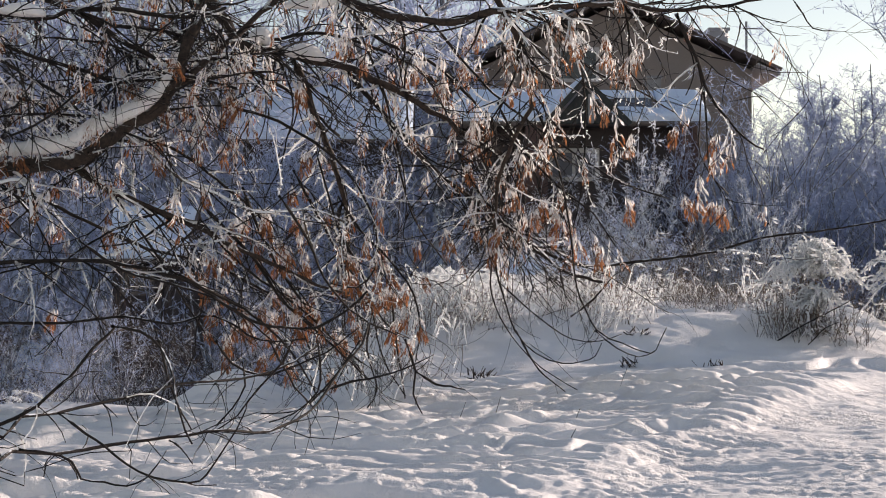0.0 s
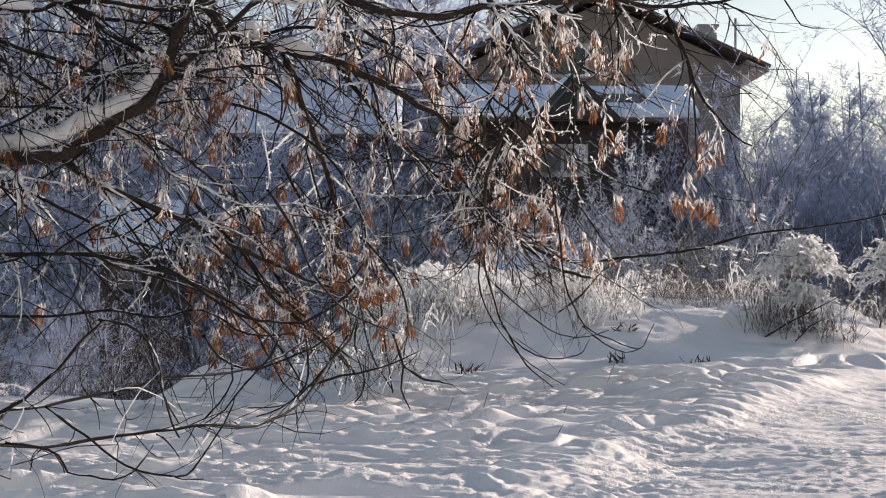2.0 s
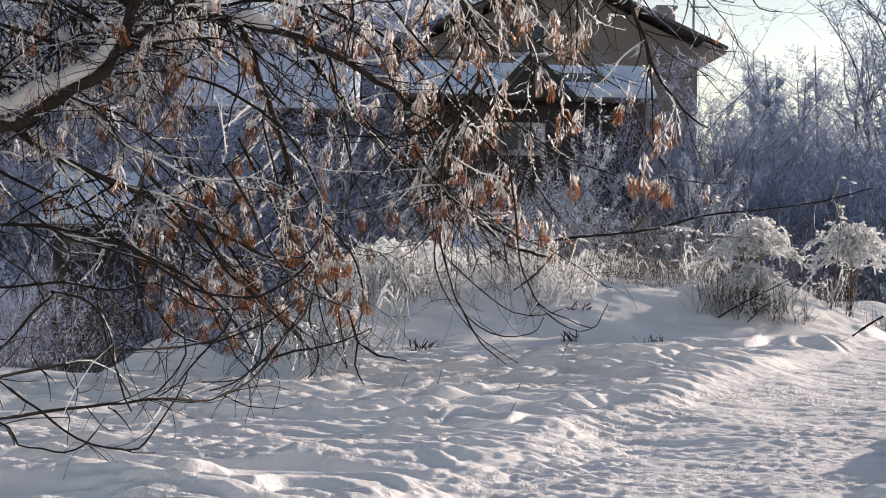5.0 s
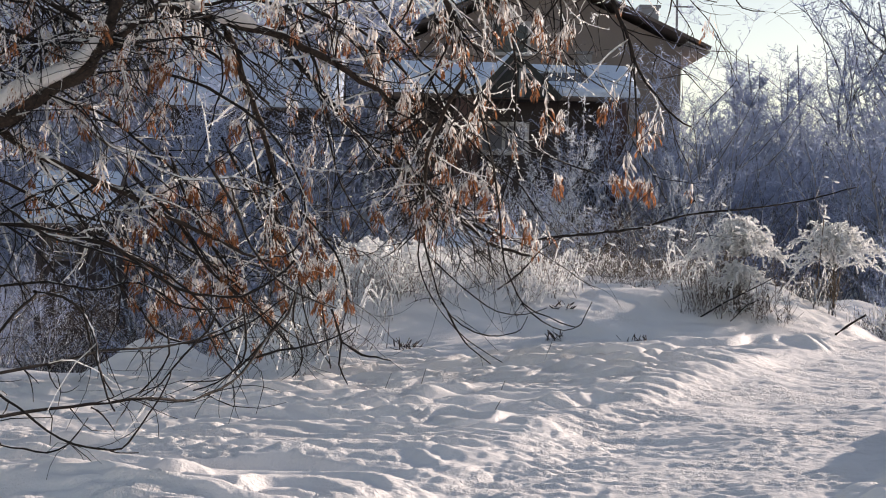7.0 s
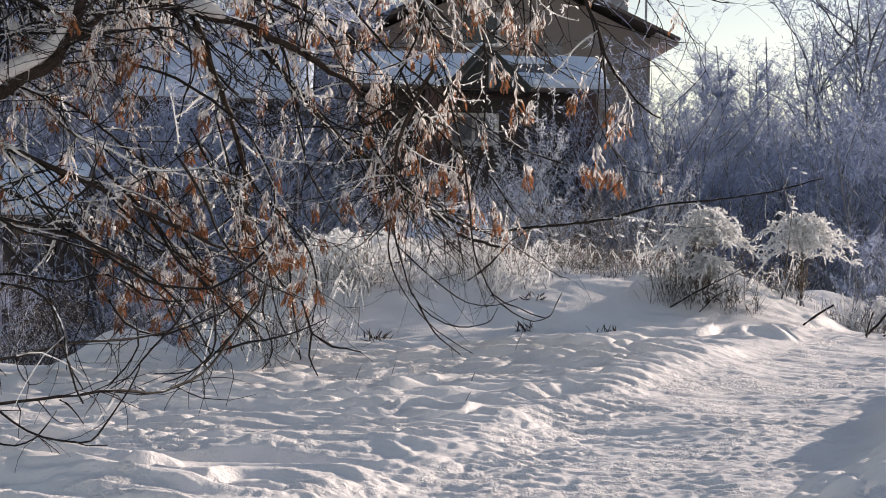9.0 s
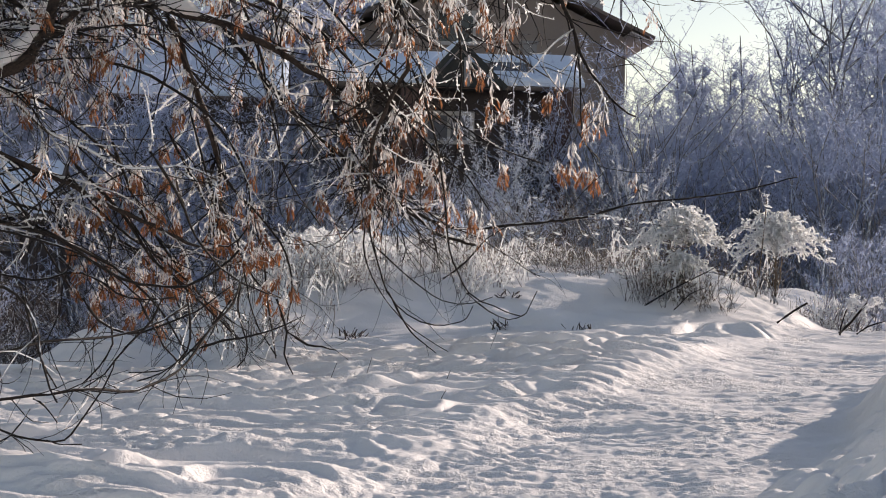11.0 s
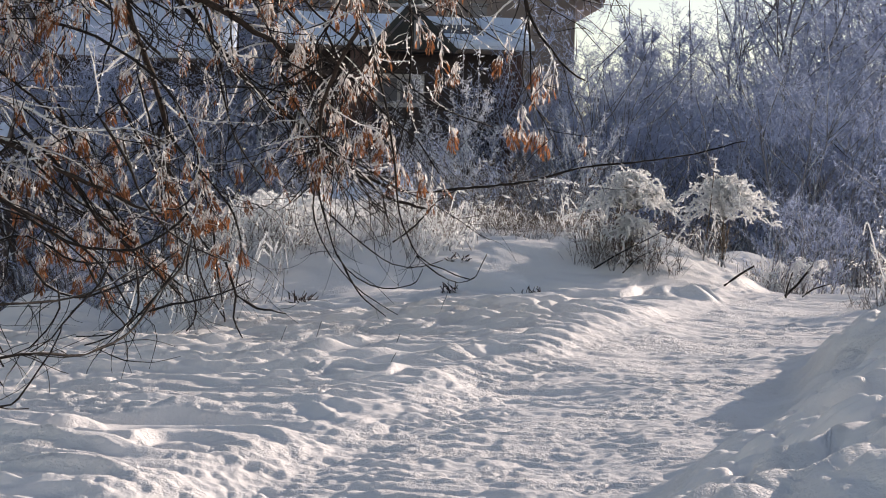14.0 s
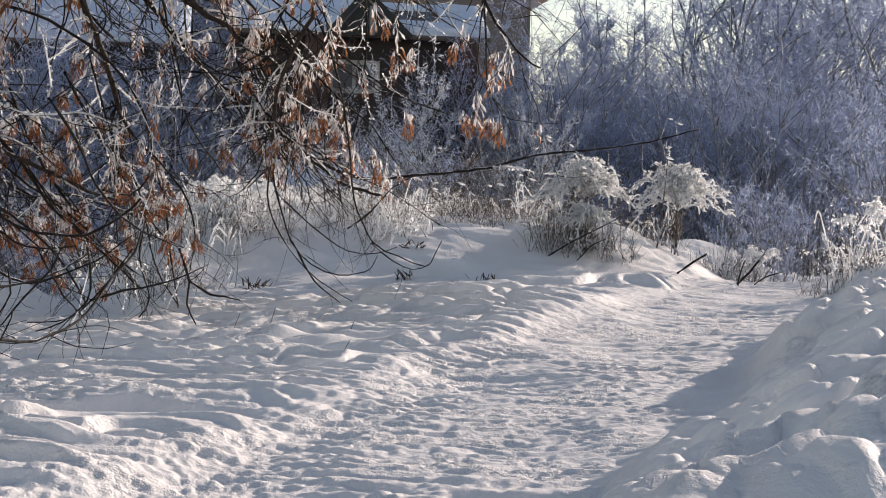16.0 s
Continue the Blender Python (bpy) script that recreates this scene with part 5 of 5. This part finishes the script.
for x in (1.52, 4.28):
    put("pillar", one(lambda s: s.box(x, 25.7, -1.6, x + 0.40, 26.1, 3.38)), REDBRICK, low, "red-brown brick pillar", smooth=False)
put("chimney", one(lambda s: (s.box(4.0, 27.5, 3.9, 4.28, 27.8, 4.50), s.box(3.97, 27.47, 4.50, 4.31, 27.83, 4.55))), METAL, low, smooth=False)

# the tall brown house
big = thing("brown_house", "tall brown rendered house with a wide gable and snowy roof", "house")
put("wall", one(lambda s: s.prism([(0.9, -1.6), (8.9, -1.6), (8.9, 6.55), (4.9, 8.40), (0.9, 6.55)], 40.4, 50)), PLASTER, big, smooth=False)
roof = put("roof", one(lambda s: (slab(s, (0.1, 39.7, 6.40), (4.9, 39.7, 8.56), (4.9, 50.6, 8.56), (0.1, 50.6, 6.40), 0.09), slab(s, (9.6, 39.7, 6.44), (4.9, 39.7, 8.56), (4.9, 50.6, 8.56), (9.6, 50.6, 6.44), 0.09))), SHEET, big, smooth=False)
put("roof_snow_shade_blue", one(lambda s: soft_slab(s, (0.2, 39.9, 6.62), (4.85, 39.9, 8.72), (4.85, 50.5, 8.72), (0.2, 50.5, 6.62), 0.14)), SHADE_BLUE_SNOW, big, "smooth blanket of snow")
put("roof_snow_shade_blue", one(lambda s: soft_slab(s, (9.5, 40.6, 6.66), (4.95, 40.6, 8.72), (4.95, 50.5, 8.72), (9.5, 50.5, 6.66), 0.10)), SHADE_BLUE_SNOW, big, "smooth blanket of snow")
put("soffit", one(lambda s: slab(s, (9.57, 39.68, 6.33), (8.92, 39.68, 6.62), (8.92, 50.5, 6.62), (9.57, 50.5, 6.33), 0.04)), TRIM, big, "pale boarded soffit", smooth=False)
bwin = put("window", one(lambda s: (s.box(3.3, 40.3, 6.2, 4.5, 40.398, 6.3), s.box(3.3, 40.3, 7.1, 4.5, 40.398, 7.2), s.box(3.3, 40.3, 6.3, 3.4, 40.398, 7.1), s.box(4.4, 40.3, 6.3, 4.5, 40.398, 7.1))), TRIM, big, smooth=False)
put("pane", one(lambda s: s.box(3.4, 40.34, 6.3, 4.4, 40.36, 7.1)), GLASS, bwin, smooth=False)
put("chimney", one(lambda s: (s.box(8.3, 43.5, 7.0, 8.85, 44.1, 8.25), s.box(8.24, 43.44, 8.25, 8.91, 44.16, 8.33))), METAL, big, "grey chimney with a cap of snow", smooth=False)
mast = thing("aerial", "thin television aerial on a mast above the roof", "aerial", (9.1, 42.0, 6.9))
put("mast", one(lambda s: s.box(-0.03, -0.03, -0.1, 0.03, 0.03, 1.35)), METAL, mast, smooth=False)
put("boom", one(lambda s: s.box(-0.1, -0.02, 1.12, 0.5, 0.02, 1.16)), METAL, mast, smooth=False)

# a house further left, of which the snowy roof shows
side = thing("small_house", "small house behind the shrubs with a snowy roof", "house")
put("wall", one(lambda s: s.prism([(-4.6, -1.6), (-1.0, -1.6), (-1.0, 3.7), (-4.6, 3.7)], 32.3, 36)), TIMBER, side, smooth=False)
put("roof", one(lambda s: (slab(s, (-4.9, 31.9, 3.65), (-0.7, 31.9, 3.65), (-0.7, 34.2, 5.1), (-4.9, 34.2, 5.1), 0.06), slab(s, (-4.9, 36.4, 3.65), (-0.7, 36.4, 3.65), (-0.7, 34.2, 5.1), (-4.9, 34.2, 5.1), 0.06))), SHEET, side, smooth=False)
put("roof_snow_shade_blue", one(lambda s: soft_slab(s, (-4.9, 31.92, 3.73), (-0.7, 31.92, 3.73), (-0.7, 34.15, 5.17), (-4.9, 34.15, 5.17), 0.13)), SHADE_BLUE_SNOW, side, "smooth blanket of snow")

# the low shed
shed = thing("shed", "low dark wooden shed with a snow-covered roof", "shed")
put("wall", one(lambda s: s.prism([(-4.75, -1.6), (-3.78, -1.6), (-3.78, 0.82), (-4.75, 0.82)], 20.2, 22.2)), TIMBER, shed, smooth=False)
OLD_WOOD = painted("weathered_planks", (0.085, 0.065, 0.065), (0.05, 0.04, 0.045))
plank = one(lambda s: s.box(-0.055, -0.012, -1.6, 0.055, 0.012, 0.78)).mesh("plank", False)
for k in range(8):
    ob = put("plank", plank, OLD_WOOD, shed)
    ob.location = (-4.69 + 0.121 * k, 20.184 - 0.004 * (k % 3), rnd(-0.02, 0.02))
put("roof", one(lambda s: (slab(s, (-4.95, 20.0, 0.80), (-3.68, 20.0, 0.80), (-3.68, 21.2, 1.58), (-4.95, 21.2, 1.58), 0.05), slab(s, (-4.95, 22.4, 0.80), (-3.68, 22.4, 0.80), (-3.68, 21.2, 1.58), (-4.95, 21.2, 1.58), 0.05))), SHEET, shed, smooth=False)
put("roof_snow_shade_blue", one(lambda s: soft_slab(s, (-4.93, 20.02, 0.86), (-3.70, 20.02, 0.86), (-3.70, 21.15, 1.62), (-4.93, 21.15, 1.62), 0.10)), SHADE_BLUE_SNOW, shed, "smooth blanket of snow")
swin = put("window", one(lambda s: (s.box(-4.62, 20.08, 0.34, -4.14, 20.165, 0.39), s.box(-4.62, 20.08, 0.71, -4.14, 20.165, 0.76), s.box(-4.62, 20.08, 0.39, -4.57, 20.165, 0.71), s.box(-4.19, 20.08, 0.39, -4.14, 20.165, 0.71), s.box(-4.40, 20.08, 0.39, -4.36, 20.165, 0.71))), SHEET, shed, "brown window frame", smooth=False)
for x0, x1 in ((-4.57, -4.40), (-4.36, -4.19)):
    put("pane", one(lambda s: s.box(x0, 20.12, 0.39, x1, 20.13, 0.71)), GLASS, swin, smooth=False)
put("rail", one(lambda s: s.box(-4.4, 19.7, 0.20, -3.6, 19.76, 0.25)), OLD_WOOD, shed, "weathered rail on two posts", smooth=False)
for x in (-4.3, -3.7):
    put("rail_post", one(lambda s: s.box(x - 0.03, 19.77, -1.6, x + 0.03, 19.82, 0.24)), OLD_WOOD, shed, smooth=False)

# the flat roof of a store beyond the bank
store = thing("low_store", "low dark store with a flat snow-covered roof beyond the bank", "shed")
put("wall", one(lambda s: s.box(0.72, 16.9, -1.0, 1.72, 18.4, 0.61)), TIMBER, store, smooth=False)
put("roof", one(lambda s: (slab(s, (0.64, 16.75, 0.57), (1.80, 16.75, 0.57), (1.80, 17.08, 0.82), (0.64, 17.08, 0.82), 0.04), slab(s, (0.64, 18.6, 0.57), (1.80, 18.6, 0.57), (1.80, 17.08, 0.82), (0.64, 17.08, 0.82), 0.04))), SHEET, store, smooth=False)
put("roof_snow_shade_blue", one(lambda s: soft_slab(s, (0.65, 16.74, 0.62), (1.78, 16.74, 0.62), (1.78, 17.07, 0.865), (0.65, 17.07, 0.865), 0.03)), SHADE_BLUE_SNOW, store, "smooth blanket of snow")
